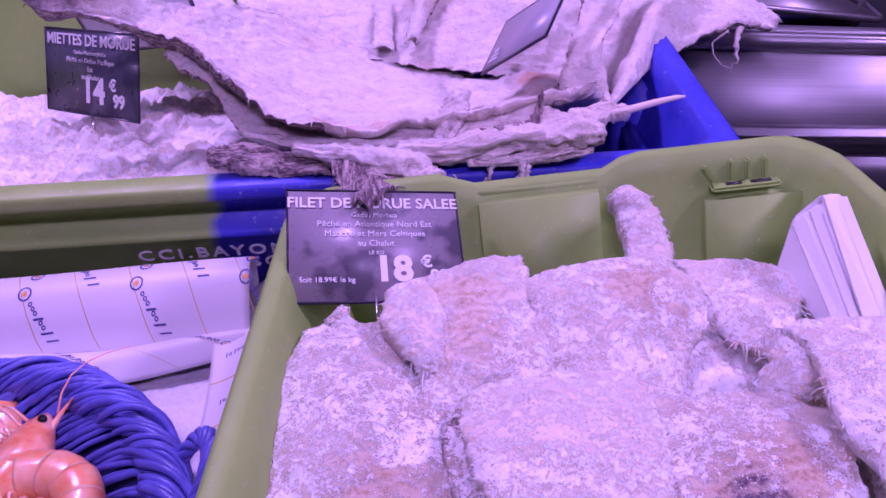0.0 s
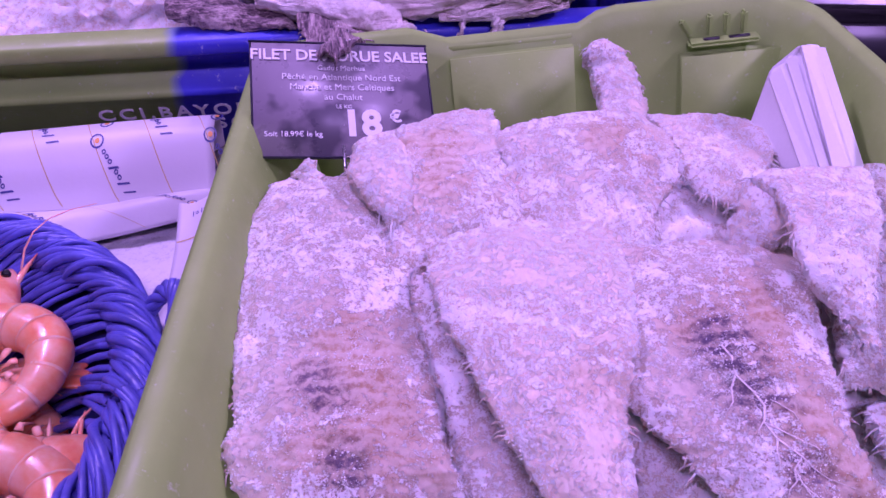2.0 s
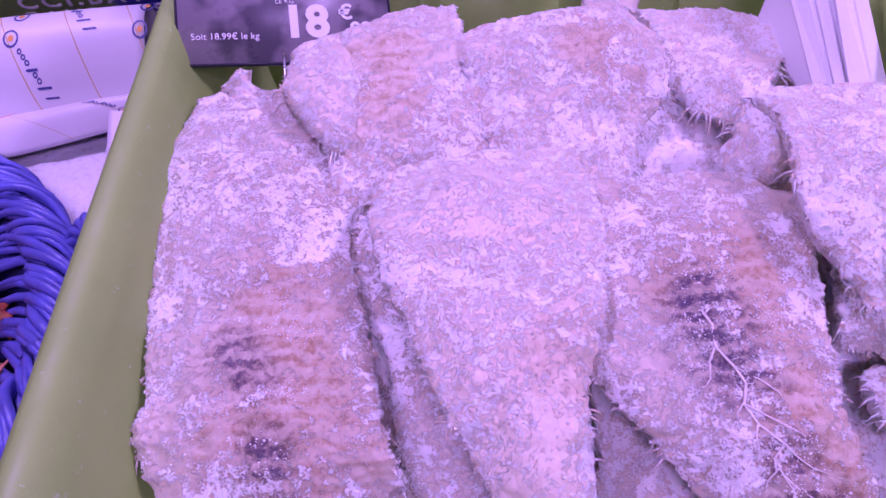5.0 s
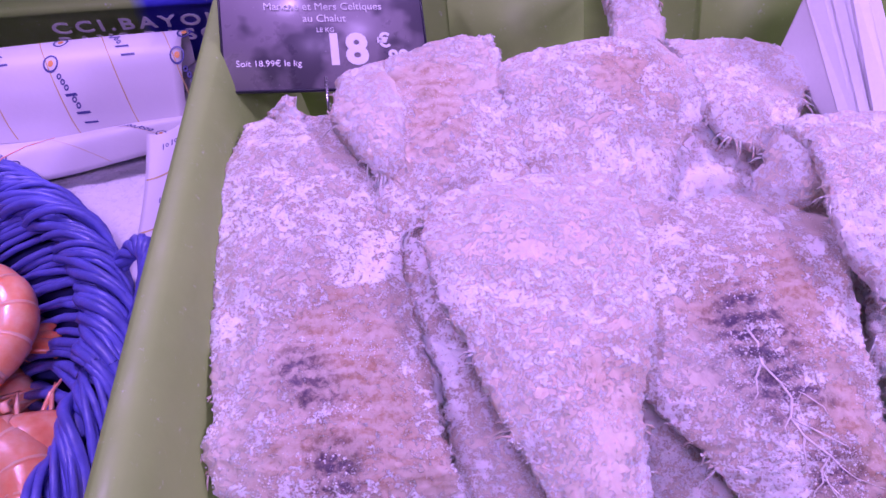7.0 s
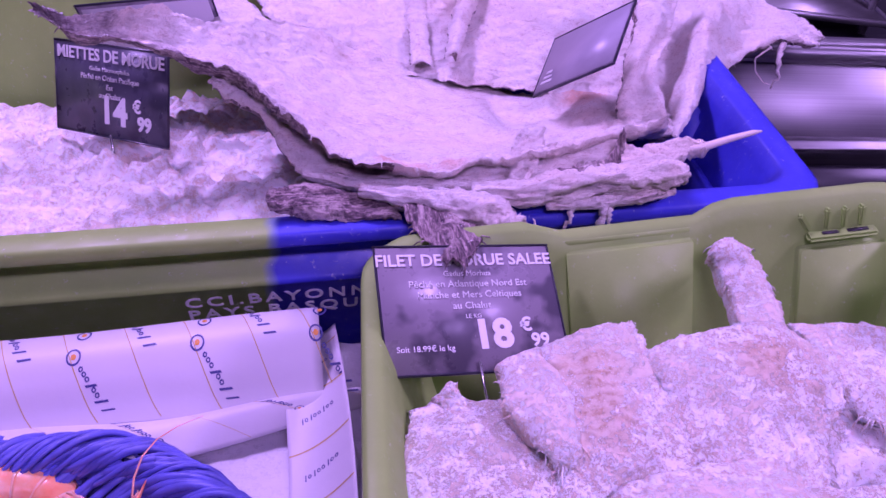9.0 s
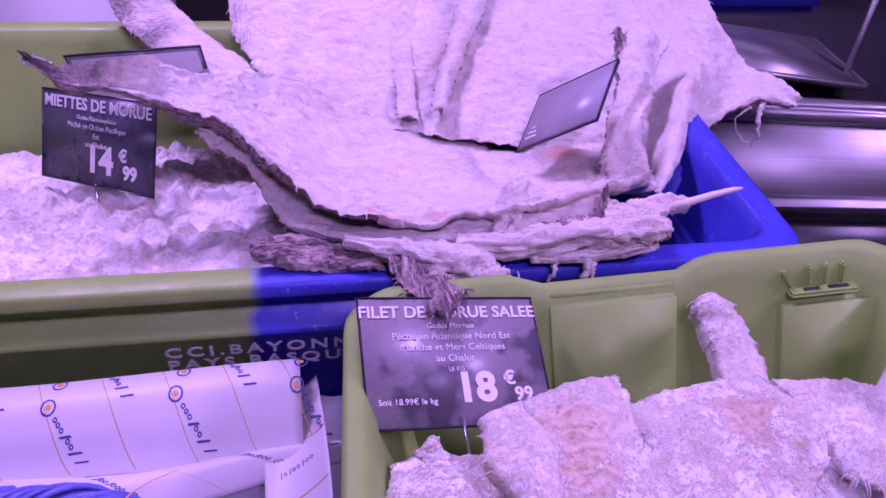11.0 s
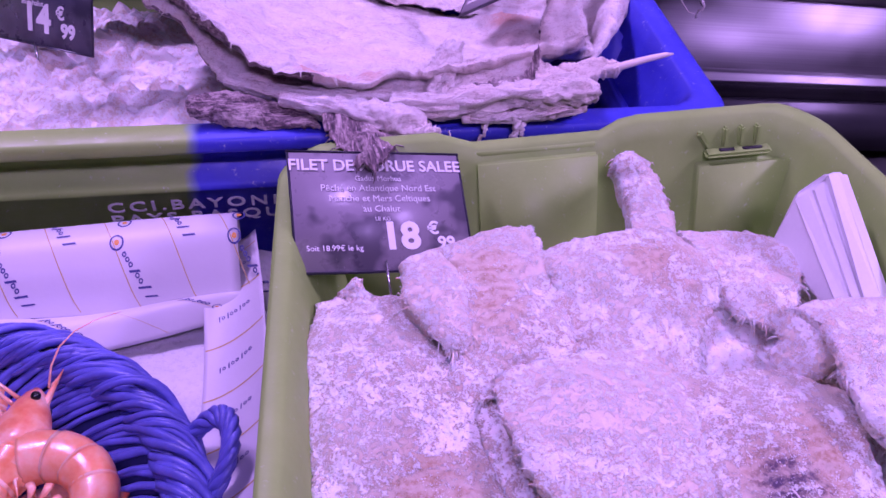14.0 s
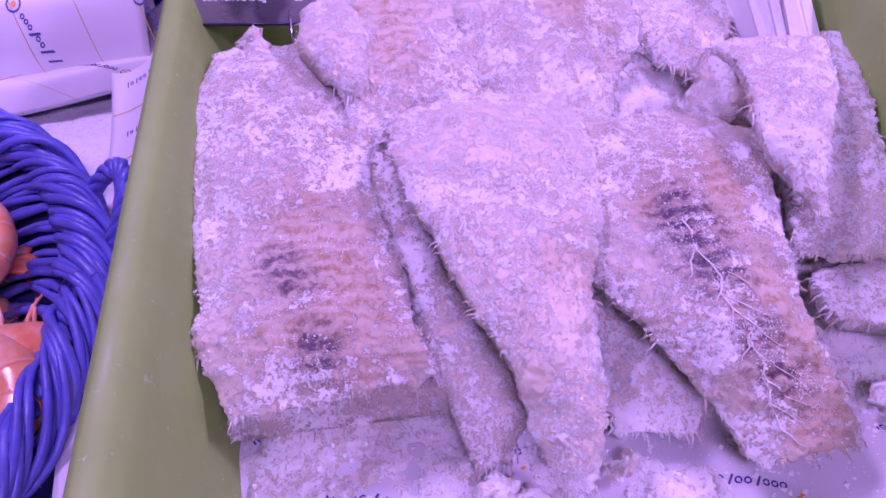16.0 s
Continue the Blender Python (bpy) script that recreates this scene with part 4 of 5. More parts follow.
for k, (label, m, thick, crown, fold, rows) in enumerate(DRIED):
    length = sum((Vector(p[:3]) + Vector(p[3:]) - Vector(q[:3]) - Vector(q[3:])).length / 2 for p, q in zip(rows, rows[1:]))
    width = max((Vector(r[:3]) - Vector(r[3:])).length for r in rows)
    nu, nv = max(14, int(width / 0.0015)), max(20, int(length / 0.0018))
    mesh = slab(rows, thick, nu, nv, crown, 0.0035, 0.0045 if k == 0 else 0.0034, 0.0010, fold, 10, 2.3 * k + 40, 0.22, 0.005 if k == 2 else 0.0024, 0.0022)
    ob = part("dried_cod", mesh, m)
    if m is not FIN:
        # the underside keeps its dark skin
        ob.data.materials.append(SKIN)
        under = [0] * len(mesh[2])
        under[1:2 * nu * nv:2] = [1 if k != 3 or mesh[0][f[0]][0] < -0.03 else 0 for f in mesh[2][1:2 * nu * nv:2]]
        ob.data.polygons.foreach_set("material_index", under)
    tagged(ob, label, "dried cod", "dried cods")
    crusted(ob, mesh, nu, nv, int(150 * length * width / 0.01), 50, k + 50, m)

# ---- price tags ----


def price_tag(m, label, w, h, lines, card=tag_mat):
    """A dark plastic card with white print on a steel pin. Origin at the card's centre; x to the right, z up, facing -y."""
    tag = empty("price_tag", m)
    tagged(tag, label, "price tag", "price tags")
    part("card", block(w, 0.0012, h, 0.0004, pose(0, 0, -h / 2)), card, tag)
    edge = joined(block(w + 0.002, 0.0022, 0.0012, 0.0004, pose(0, 0, h / 2)), block(w + 0.002, 0.0022, 0.0012, 0.0004, pose(0, 0, -h / 2 - 0.0012)),
                  block(0.0012, 0.0022, h, 0.0004, pose(-w / 2, 0, -h / 2)), block(0.0012, 0.0022, h, 0.0004, pose(w / 2, 0, -h / 2)))
    part("edge_trim", edge, tag_rim, tag, "dark edge")
    for text, size, x, z, bold, align in lines:
        letters("print", text, size, letter_white, tag, pose(x, -0.0009, z, 90), align, bold)
    return tag


def frame_from(tl, tr, bl):
    """A card's pose from three of its corners, with its width and height."""
    tl, tr, bl = Vector(tl), Vector(tr), Vector(bl)
    ax = (tr - tl).normalized()
    az = (tl - bl).normalized()
    ay = az.cross(ax).normalized()
    az = ax.cross(ay)
    m = Matrix((ax, ay, az)).transposed().to_4x4()
    m.translation = (tr + bl) / 2
    return m, (tr - tl).length, (tl - bl).length


m1, w1, h1 = frame_from((-0.0500, 0.4470, 1.1972), (0.0505, 0.4546, 1.1854), (-0.0490, 0.3854, 1.1581))
fillet_tag = price_tag(m1, "dark price card reading filet de morue salée 18€99", w1, h1, [
    ("FILET DE MORUE SALEE", 0.0098, 0, h1 / 2 - 0.0115, 0.0002, "CENTER"), ("Gadus Morhua", 0.0046, 0, h1 / 2 - 0.018, 0, "CENTER"), ("Pêché en Atlantique Nord Est", 0.0056, 0, h1 / 2 - 0.0245, 0, "CENTER"),
    ("Manche et Mers Celtiques", 0.0056, 0, h1 / 2 - 0.031, 0, "CENTER"), ("au Chalut", 0.0056, 0, h1 / 2 - 0.0375, 0, "CENTER"), ("LE KG", 0.0034, 0, h1 / 2 - 0.043, 0, "CENTER"),
    ("18", 0.0225, -0.002, -h1 / 2 + 0.013, 0.0009, "LEFT"), ("€", 0.0105, 0.0255, -h1 / 2 + 0.0215, 0.0003, "LEFT"), ("99", 0.0105, 0.0305, -h1 / 2 + 0.0125, 0.0003, "LEFT"),
    ("Soit 18.99€ le kg", 0.0046, -w1 / 2 + 0.006, -h1 / 2 + 0.012, 0, "LEFT")])
part("pin", tube([m1.inverted() @ Vector(p) for p in ((-0.001, 0.388, 1.160), (-0.001, 0.375, 1.153), (0.000, 0.350, 1.140))], 0.0009, 6), pin_metal, fillet_tag, "steel pin")

m2, w2, h2 = frame_from((-0.2703, 0.7415, 1.2316), (-0.1753, 0.6687, 1.2391), (-0.2783, 0.7244, 1.1658))
flake_tag = price_tag(m2, "black price card reading miettes de morue 14€99", w2, h2, [
    ("MIETTES DE MORUE", 0.0128, 0, h2 / 2 - 0.0120, 0.0003, "CENTER"), ("Gadus Macrocephalus", 0.0048, 0, h2 / 2 - 0.0195, 0, "CENTER"), ("Pêché en Océan Pacifique", 0.0060, 0, h2 / 2 - 0.0262, 0, "CENTER"), ("Est", 0.0060, 0, h2 / 2 - 0.0330, 0, "CENTER"), ("au Chalut", 0.0060, 0, h2 / 2 - 0.0395, 0, "CENTER"),
    ("14", 0.0290, -0.0105, -h2 / 2 + 0.0105, 0.0010, "LEFT"), ("€", 0.0130, 0.0245, -h2 / 2 + 0.0220, 0.0004, "LEFT"), ("99", 0.0145, 0.0290, -h2 / 2 + 0.0090, 0.0006, "LEFT")], tag_dark)
part("pin", tube([m2.inverted() @ Vector(p) for p in ((-0.231, 0.688, 1.171), (-0.232, 0.684, 1.128))], 0.0011, 6), pin_metal, flake_tag, "steel pin")

m3, w3, h3 = frame_from((0.1269, 0.7057, 1.2276), (0.1667, 0.646, 1.2732), (0.0989, 0.6629, 1.1961))
cod_tag = price_tag(m3, "glossy dark price card stuck slanting into dried cod", w3, h3, [])
part("sheen_face", block(w3 * 0.97, 0.0005, h3 * 0.96, 0, pose(0, -0.0009, -h3 * 0.48)), tag_sheen, cod_tag, "lilac-grey face, paled for reflected lamp light")
for k in range(3):
    part("print_bar", block(0.012 - 0.003 * k, 0.0004, 0.0025, 0, pose(-w3 / 2 + 0.012, -0.0016, -h3 / 2 + 0.008 + 0.005 * k)), letter_white, cod_tag)

m4, w4, h4 = frame_from((-0.2527, 0.7511, 1.2539), (-0.1483, 0.7464, 1.2622), (-0.2461, 0.7936, 1.1937))
white_card = price_tag(m4, "white card with red print behind the dried cod tail", w4, h4, [])
part("paper_face", block(w4 * 0.94, 0.0004, h4 * 0.9, 0, pose(0, -0.0009, -h4 * 0.45)), paper_mat, white_card, "white paper face")
for k in range(4):
    part("red_stroke", block(0.016 - 0.003 * k, 0.0004, 0.0022, 0, pose(0.004 + 0.002 * k, -0.0014, -h4 * 0.3 + 0.006 * k, 0, 25 - 40 * (k % 2))), ink_red, white_card)

# ---- basket ----
basket = empty("basket", pose(-0.24, 0.268, 1.0))
tagged(basket, "round blue woven wicker basket full of cooked prawns", "basket")
RX, RY, RZ = 0.134, 0.150, 0.098


def ring_point(a, r, z):
    return Vector((RX * r * math.cos(a), RY * r * math.sin(a), z))


rng = random.Random(11)
STRANDS = 26
for k in range(STRANDS):
    pts, rad = [], []
    ph, wob = rng.uniform(0, 6.28), rng.uniform(0.8, 1.2)
    for i in range(201):
        a = 2 * math.pi * i / 200
        tw = 2 * math.pi * k / STRANDS + 9 * a + 0.35 * math.sin(7 * a + ph)
        q = wob * (1 + 0.12 * math.sin(11 * a + ph))
        pts.append(ring_point(a, 1 + 0.078 * q * math.cos(tw), RZ + 0.0105 * q * math.sin(tw)))
        rad.append(0.0022 * (1 + 0.25 * math.sin(5 * a + ph)))
    part("rim_strand", tube(pts, rad, 6, 0.8, False), wicker_blue, basket)
for k in range(130):
    a = 2 * math.pi * k / 130 + rng.uniform(-0.02, 0.02)
    lean, dip = 0.55 + rng.uniform(-0.12, 0.12), rng.uniform(0.9, 1.1)
    pts = [ring_point(a + lean * s, 0.985 - 0.42 * s * dip + 0.012 * math.sin(9 * s + k), RZ + 0.004 - 0.052 * s ** 1.3) for s in (0, 0.17, 0.34, 0.5, 0.67, 0.84, 1.0)]
    part("wall_strand", tube(pts, 0.0024 + rng.uniform(0, 0.0008), 6, 0.7), wicker_blue, basket)
# Inner weave, floor and base carry the painted shade.
lining = []
for i in range(64):
    a = 2 * math.pi * i / 64
    lining.append((ring_point(a, 1.02, RZ), ring_point(a, 0.56, 0.038)))
part("lining", ([tuple(p) for q in lining for p in q], [], [(2 * i, 2 * i + 1, (2 * i + 3) % 128, (2 * i + 2) % 128) for i in range(64)]), wicker_shaded, basket, "inner weave, coloured dark for shade")
part("inner_floor", moved(tube([(0, 0, 0.034), (0, 0, 0.042)], 0.078, 40), Matrix.Diagonal((1, 1.1, 1, 1))), wicker_shaded, basket)
part("base", moved(tube([(0, 0, 0.012), (0, 0, 0.024)], 0.112, 40), Matrix.Diagonal((1, 1.1, 1, 1))), wicker_shaded, basket)
for a0 in (0.27, 3.4):
    c = ring_point(a0, 1.05, RZ)
    out = c.normalized()
    cross = Vector((-out.y, out.x, 0))
    for k in range(5):
        pts = []
        for i in range(19):
            s = math.pi * i / 18
            tw = 2 * math.pi * k / 5 + 4 * s
            core = c + cross * 0.024 * math.cos(s) + out * (0.022 * math.sin(s)) + Vector((0, 0, 0.014 * math.sin(s)))
            pts.append(core + (cross * math.cos(s) + out * math.sin(s)) * 0.0035 * math.cos(tw) + Vector((0, 0, 0.0035 * math.sin(tw))))
        part("handle_strand", tube(pts, 0.0024, 6), wicker_blue, basket)

# ---- prawns ----
def prawn_material(name, shell):
    m, nt, b = mat(name, 0.28)
    v = coords(nt)
    col = ramp(nt, noise_tex(nt, v, 60, 4), [(0.3, shell[0]), (0.5, shell[1]), (0.72, shell[2])])
    nt.links.new(col, b.inputs["Base Color"])
    b.inputs["Subsurface Weight"].default_value = 0.3
    b.inputs["Subsurface Radius"].default_value = (0.006, 0.002, 0.001)
    b.inputs["Coat Weight"].default_value = 0.4
    b.inputs["Coat Roughness"].default_value = 0.15
    bump(nt, b, noise_tex(nt, v, 300, 3), 0.15, 0.001)
    return m


shell_mat = prawn_material("prawn_shell", ((0.78, 0.20, 0.07), (0.85, 0.36, 0.18), (0.90, 0.54, 0.37)))
head_mat = prawn_material("prawn_head", ((0.72, 0.15, 0.05), (0.83, 0.32, 0.16), (0.90, 0.56, 0.42)))
leg_mat = prawn_material("prawn_legs", ((0.81, 0.30, 0.17), (0.86, 0.43, 0.28), (0.90, 0.58, 0.45)))
edge_mat = prawn_material("prawn_shell_edge", ((0.87, 0.42, 0.25), (0.90, 0.54, 0.37), (0.92, 0.68, 0.54)))
eye_mat = plain("prawn_eye", (0.01, 0.01, 0.012), 0.15, relief=0)


def make_prawn():
    """A cooked prawn lying curled on its side in the xy plane, its head towards +x."""
    p = empty("prawn")
    R = 0.032
    # abdomen in six overlapping rings
    for k in range(6):
        pts, rad = [], []
        for i in range(11):
            s = (k + i / 10 * 1.12) / 6.2
            a = radians(100 - 172 * s)
            r = R * (1.0 - 0.16 * s)
            pts.append((r * math.cos(a) - 0.0, r * math.sin(a), 0))
            rad.append((0.0150 - 0.0072 * s) * (1.0 - 0.09 * i / 10 + 0.03 * math.sin(math.pi * i / 10)))
        ring = part("shell_ring", tube(pts, rad, 16, 0.85), shell_mat, p)
        part("ring_edge", tube(pts[8:], [q * 1.012 for q in rad[8:]], 16, 0.85), edge_mat, ring, "pale shell edge")
    # tail fan
    a = radians(100 - 172)
    tip = Vector((R * 0.84 * math.cos(a), R * 0.84 * math.sin(a), 0))
    d = Vector((-math.sin(a), math.cos(a), 0)) * -1
    for k in (-1, 0, 1):
        q = (d + Vector((math.cos(a), math.sin(a), 0)) * 0.35 * k).normalized()
        part("tail_blade", tube([tip, tip + q * 0.008, tip + q * 0.017, tip + q * 0.022], [0.003, 0.0045, 0.004, 0.001], 8, 0.35), head_mat, p)
    # head
    a = radians(104)
    h0 = Vector((R * math.cos(a), R * math.sin(a), 0))
    hd = Vector((-0.95, -0.28, 0)).normalized()
    pts = [h0 - hd * 0.004 + hd * 0.046 * s for s in (0, 0.15, 0.35, 0.55, 0.75, 0.9, 1.0)]
    part("head", tube(pts, [0.0138, 0.0148, 0.0142, 0.0120, 0.0088, 0.0055, 0.002], 14, 0.85), head_mat, p)
    tip = pts[-1]
    nrm = Vector((-hd.y, hd.x, 0)) * -1
    part("rostrum", tube([pts[3] + nrm * 0.007, pts[5] + nrm * 0.008, tip + hd * 0.012 + nrm * 0.011], [0.0022, 0.0018, 0.0003], 6), head_mat, p)
    for z in (-0.006, 0.006):
        bm = bmesh.new()
        bmesh.ops.create_uvsphere(bm, u_segments=10, v_segments=8, radius=0.0026, matrix=Matrix.Translation(pts[4] + nrm * 0.005 + Vector((0, 0, z * 1.1))))
        part("eye", bm, eye_mat, p, "black eye")
    # legs and feelers
    rng = random.Random(4)
    for k in range(14):
        s = 0.05 + 0.85 * k / 13
        root = pts[0].lerp(pts[-1], s) - nrm * 0.008
        z = 0.006 * (1 if k % 2 else -1)
        tipp = root - nrm * (0.012 + 0.012 * rng.random()) + hd * (0.022 * rng.random() - 0.002) + Vector((0, 0, z))
        part("leg", tube([root, root.lerp(tipp, 0.5) + Vector((0, 0, z * 0.8)), tipp], [0.0013, 0.001, 0.0004], 5), leg_mat, p)
    for k in range(5):
        a = radians(92 - 38 * k)
        q = Vector((0.015 * math.cos(a), 0.015 * math.sin(a), 0.003))
        part("swimmeret", tube([q, q * 0.75 + Vector((0.002, 0, 0.002)), q * 0.45], [0.0024, 0.002, 0.0006], 6, 0.5), leg_mat, p)
    for k in (-1, 1):
        f = [tip + hd * 0.05 * s + nrm * (0.030 * s * s * k + 0.006) + Vector((0, 0, 0.010 * math.sin(3 * s) * k)) for s in (0, 0.2, 0.4, 0.6, 0.8, 1.0)]
        part("feeler", tube(f, [0.0007, 0.0006, 0.0005, 0.0004, 0.0003, 0.0002], 5), leg_mat, p)
    return p


prawn = make_prawn()
tagged(prawn, "cooked orange prawn curled in the blue basket", "prawn", "prawns in the basket")
PRAWNS = [
    (-0.178, 0.296, 1.099, 6, -6, 2), (-0.157, 0.212, 1.099, -6, 8, -12), (-0.248, 0.292, 1.102, 8, 6, 25), (-0.222, 0.205, 1.098, -8, 4, 10), (-0.245, 0.375, 1.086, 12, 4, 20), (-0.300, 0.250, 1.102, 5, -9, 210),
    (-0.292, 0.340, 1.094, -7, 6, 300), (-0.285, 0.180, 1.092, 7, 5, 120), (-0.190, 0.165, 1.080, 6, -12, 260), (-0.250, 0.150, 1.080, -9, 6, 20), (-0.335, 0.290, 1.084, 4, 12, 75), (-0.180, 0.270, 1.070, 14, 4, 60),
    (-0.235, 0.255, 1.070, -6, 5, 330), (-0.250, 0.330, 1.068, 4, 8, 180), (-0.221, 0.335, 1.096, 10, 5, -110), (-0.1475, 0.2745, 1.090, 4, -12, 179), (-0.29, 0.30, 1.068, 6, -5, 10), (-0.165, 0.300, 1.068, 6, -5, 130)]
prawn.matrix_world = pose(*PRAWNS[0])
for row in PRAWNS[1:]:
    copy_thing(prawn, pose(*row))

# ---- printed wrapping paper ----


def sheet(name, label, surface, nu, nv, thick=0.0003):
    verts = [tuple(surface(i / nu, j / nv)) for j in range(nv + 1) for i in range(nu + 1)]
    w = nu + 1
    faces = [(j * w + i, j * w + i + 1, (j + 1) * w + i + 1, (j + 1) * w + i) for j in range(nv) for i in range(nu)]
    ob = part(name, (verts, [], faces), paper_mat)
    mod = ob.modifiers.new("thickness", "SOLIDIFY")
    mod.thickness = thick
    return tagged(ob, label, "paper")


def print_on(parent, surface, name, poly, material, lift=0.0005):
    """A printed shape: quads given in the sheet's u, v, laid on its surface."""
    verts, faces = [], []
    for quad in poly:
        o = len(verts)
        for u, v in quad:
            p = surface(u, v)
            du, dv = surface(u + 0.004, v) - p, surface(u, v + 0.004) - p
            n = du.cross(dv).normalized()
            if n.z + abs(n.y) * 0.2 < 0:
                n = -n
            verts.append(tuple(p + n * lift))
        faces.append(tuple(range(o, o + len(quad))))
    part(name, (verts, [], faces), material, parent, flat=True)


def bar(u, v, du, dv, half):
    """A straight bar in u, v cut into short quads."""
    L = math.hypot(du, dv)
    n = max(2, int(L / 0.03))
    px, py = -dv / L * half, du / L * half
    out = []
    for i in range(n):
        s, e = i / n, (i + 1) / n
        out.append([(u + du * s + px, v + dv * s + py), (u + du * e + px, v + dv * e + py), (u + du * e - px, v + dv * e - py), (u + du * s - px, v + dv * s - py)])
    return out


def ring_shape(u, v, r0, r1, ku):
    out = []
    for i in range(16):
        a, b = 2 * math.pi * i / 16, 2 * math.pi * (i + 1) / 16
        out.append([(u + r0 * math.cos(a) * ku, v + r0 * math.sin(a)), (u + r1 * math.cos(a) * ku, v + r1 * math.sin(a)), (u + r1 * math.cos(b) * ku, v + r1 * math.sin(b)), (u + r0 * math.cos(b) * ku, v + r0 * math.sin(b))])
    return out


def roll_surface(u, v):
    """The rolled edge of the paper: u along the counter, v over the roll from behind to the front."""
    x = -0.46 + 0.378 * u
    prof = [np.array(q) for q in ((0.496, 1.098), (0.497, 1.118), (0.486, 1.131), (0.468, 1.132), (0.452, 1.122), (0.440, 1.108), (0.432, 1.100))]
    y, z = catmull(prof, v)
    k = 0.0015 * math.sin(7 * u + 3 * v)
    return Vector((x, y + 0.006 * (u - 0.6) * 0 + k, z + k))


def fold_surface(u, v):
    """The paper's lower fold in front of the roll."""
    x = -0.30 + 0.235 * u
    y0, z0 = 0.438 + 0.004 * u, 1.1005 + 0.003 * u
    y1 = 0.404 + 0.032 * u ** 2
    return Vector((x + 0.01 * v, y0 + (y1 - y0) * v, z0 - 0.010 * v + 0.006 * math.sin(math.pi * v) + 0.002 * math.sin(9 * u)))


def side_surface(u, v):
    """The sheet that runs along the crate's side down to the basket."""
    y = 0.495 - 0.33 * v
    x = -0.108 + 0.036 * u + 0.004 * math.sin(5 * v)
    return Vector((x, y, 1.094 + 0.020 * u * u + 0.012 * math.exp(-((v - 0.12) / 0.12) ** 2) * (1 - u) + 0.0015 * math.sin(11 * v)))


def decorate(ob, surf, cols, rows_, du, dv, half, su):
    """Repeats the paper's print: thin gold lines, blue word marks and round emblems."""
    for i in range(cols):
        u = (i + 0.3) / cols
        print_on(ob, surf, "gold_line", bar(u, 0.02, du * 2.2, 0.94, 0.0035 * su), ink_gold)
        for j in range(rows_):
            v = (j + 0.18 + 0.35 * (i % 2)) / rows_
            if v + dv > 0.97:
                continue
            uu = u + du * 2.2 * v + 0.045 * su
            flip = (i + j) % 2
            for s in range(9):
                at = 1 - s / 9 if flip else s / 9
                cu, cv = uu + du * at, v + dv * at
                if s in (0, 2, 5):
                    print_on(ob, surf, "word_mark", bar(cu, cv, du * 0.05, dv * 0.05, half * (1.8 if s != 5 else 1.5)), ink_blue)
                elif s != 1:
                    print_on(ob, surf, "word_mark", ring_shape(cu, cv, dv * 0.028, dv * 0.060, su), ink_blue)
            ends = -0.16 if flip else 1.14
            print_on(ob, surf, "emblem_ring", ring_shape(uu + du * ends, v + dv * ends, 0.038, 0.050, su), ink_blue)
            print_on(ob, surf, "emblem_dot", ring_shape(uu + du * ends, v + dv * ends, 0.001, 0.018, su), ink_orange)


roll = sheet("wrapping_paper", "roll of white printed wrapping paper lying against the crate", roll_surface, 60, 40)
decorate(roll, roll_surface, 11, 2, 0.042, 0.26, 0.0055, 0.22)
fold = sheet("wrapping_paper", "creased flap of white printed wrapping paper on the ice", fold_surface, 40, 14)
decorate(fold, fold_surface, 6, 1, 0.07, 0.45, 0.008, 0.25)
side = sheet("wrapping_paper", "white printed wrapping paper tucked along the crate's side", side_surface, 14, 60)
for k in range(8):
    v = 0.06 + 0.115 * k
    print_on(side, side_surface, "gold_line", bar(0.02, v, 0.95, -0.02, 0.0016), ink_gold)
    for s in range(8):
        if s in (0, 2, 5):
            print_on(side, side_surface, "word_mark", bar(0.25 + 0.07 * s, v + 0.05 - 0.0025 * s, 0.018, -0.0006, 0.0062), ink_blue)
        else:
            print_on(side, side_surface, "word_mark", ring_shape(0.25 + 0.07 * s, v + 0.05 - 0.0025 * s, 0.0020, 0.0040, 7.0), ink_blue)

# ---- steel back of the counter ----
backboard = empty("steel_trough", pose(0.62, 0.80, 0.96))
tagged(backboard, "brushed steel trough panel behind the crates", "steel panel")
part("panel", block(0.75, 0.012, 0.19, 0.003, pose(0, 0.02, 0.0)), steel, backboard)
part("top_lip", block(0.75, 0.034, 0.024, 0.007, pose(0, 0.026, 0.188), 4), steel, backboard)
part("bottom_rail", block(0.75, 0.024, 0.013, 0.005, pose(0, 0.0, 0.098)), steel, backboard)
part("foot_plate", block(0.75, 0.02, 0.06, 0.004, pose(0, -0.004, 0.02)), dark_metal, backboard, "dark foot plate")
backboard.rotation_euler = (0, radians(4), 0)
backboard.location.z = 0.956
for x, y in ((0.375, 0.72), (0.43, 0.745), (0.50, 0.73)):
    clip = empty("rail_bracket", pose(x, y, 0.96))
    tagged(clip, "small steel bracket below the trough panel", "bracket", "rail brackets")
    part("post", block(0.012, 0.012, 0.062, 0.003), steel, clip)
    part("cap", block(0.030, 0.022, 0.014, 0.005, pose(0, 0, 0.060), 3), steel, clip)
pan = empty("weighing_tray", pose(0.564, 1.07, 0.96))
tagged(pan, "shallow steel weighing tray on a dark stand", "tray")
part("tray", block(0.20, 0.145, 0.008, 0.003, pose(0, 0, 0.205, 12, 8, 0)), steel, pan)
part("tray_rim", tube([(-0.104, 0.068, 0.236), (-0.106, -0.070, 0.209), (-0.098, -0.076, 0.207), (0.096, -0.076, 0.180), (0.104, -0.070, 0.180), (0.106, 0.068, 0.208)], 0.0045, 10), steel, pan)
part("stand", block(0.30, 0.13, 1.125, 0.01, pose(0.02, 0.02, -0.96)), dark_metal, pan)
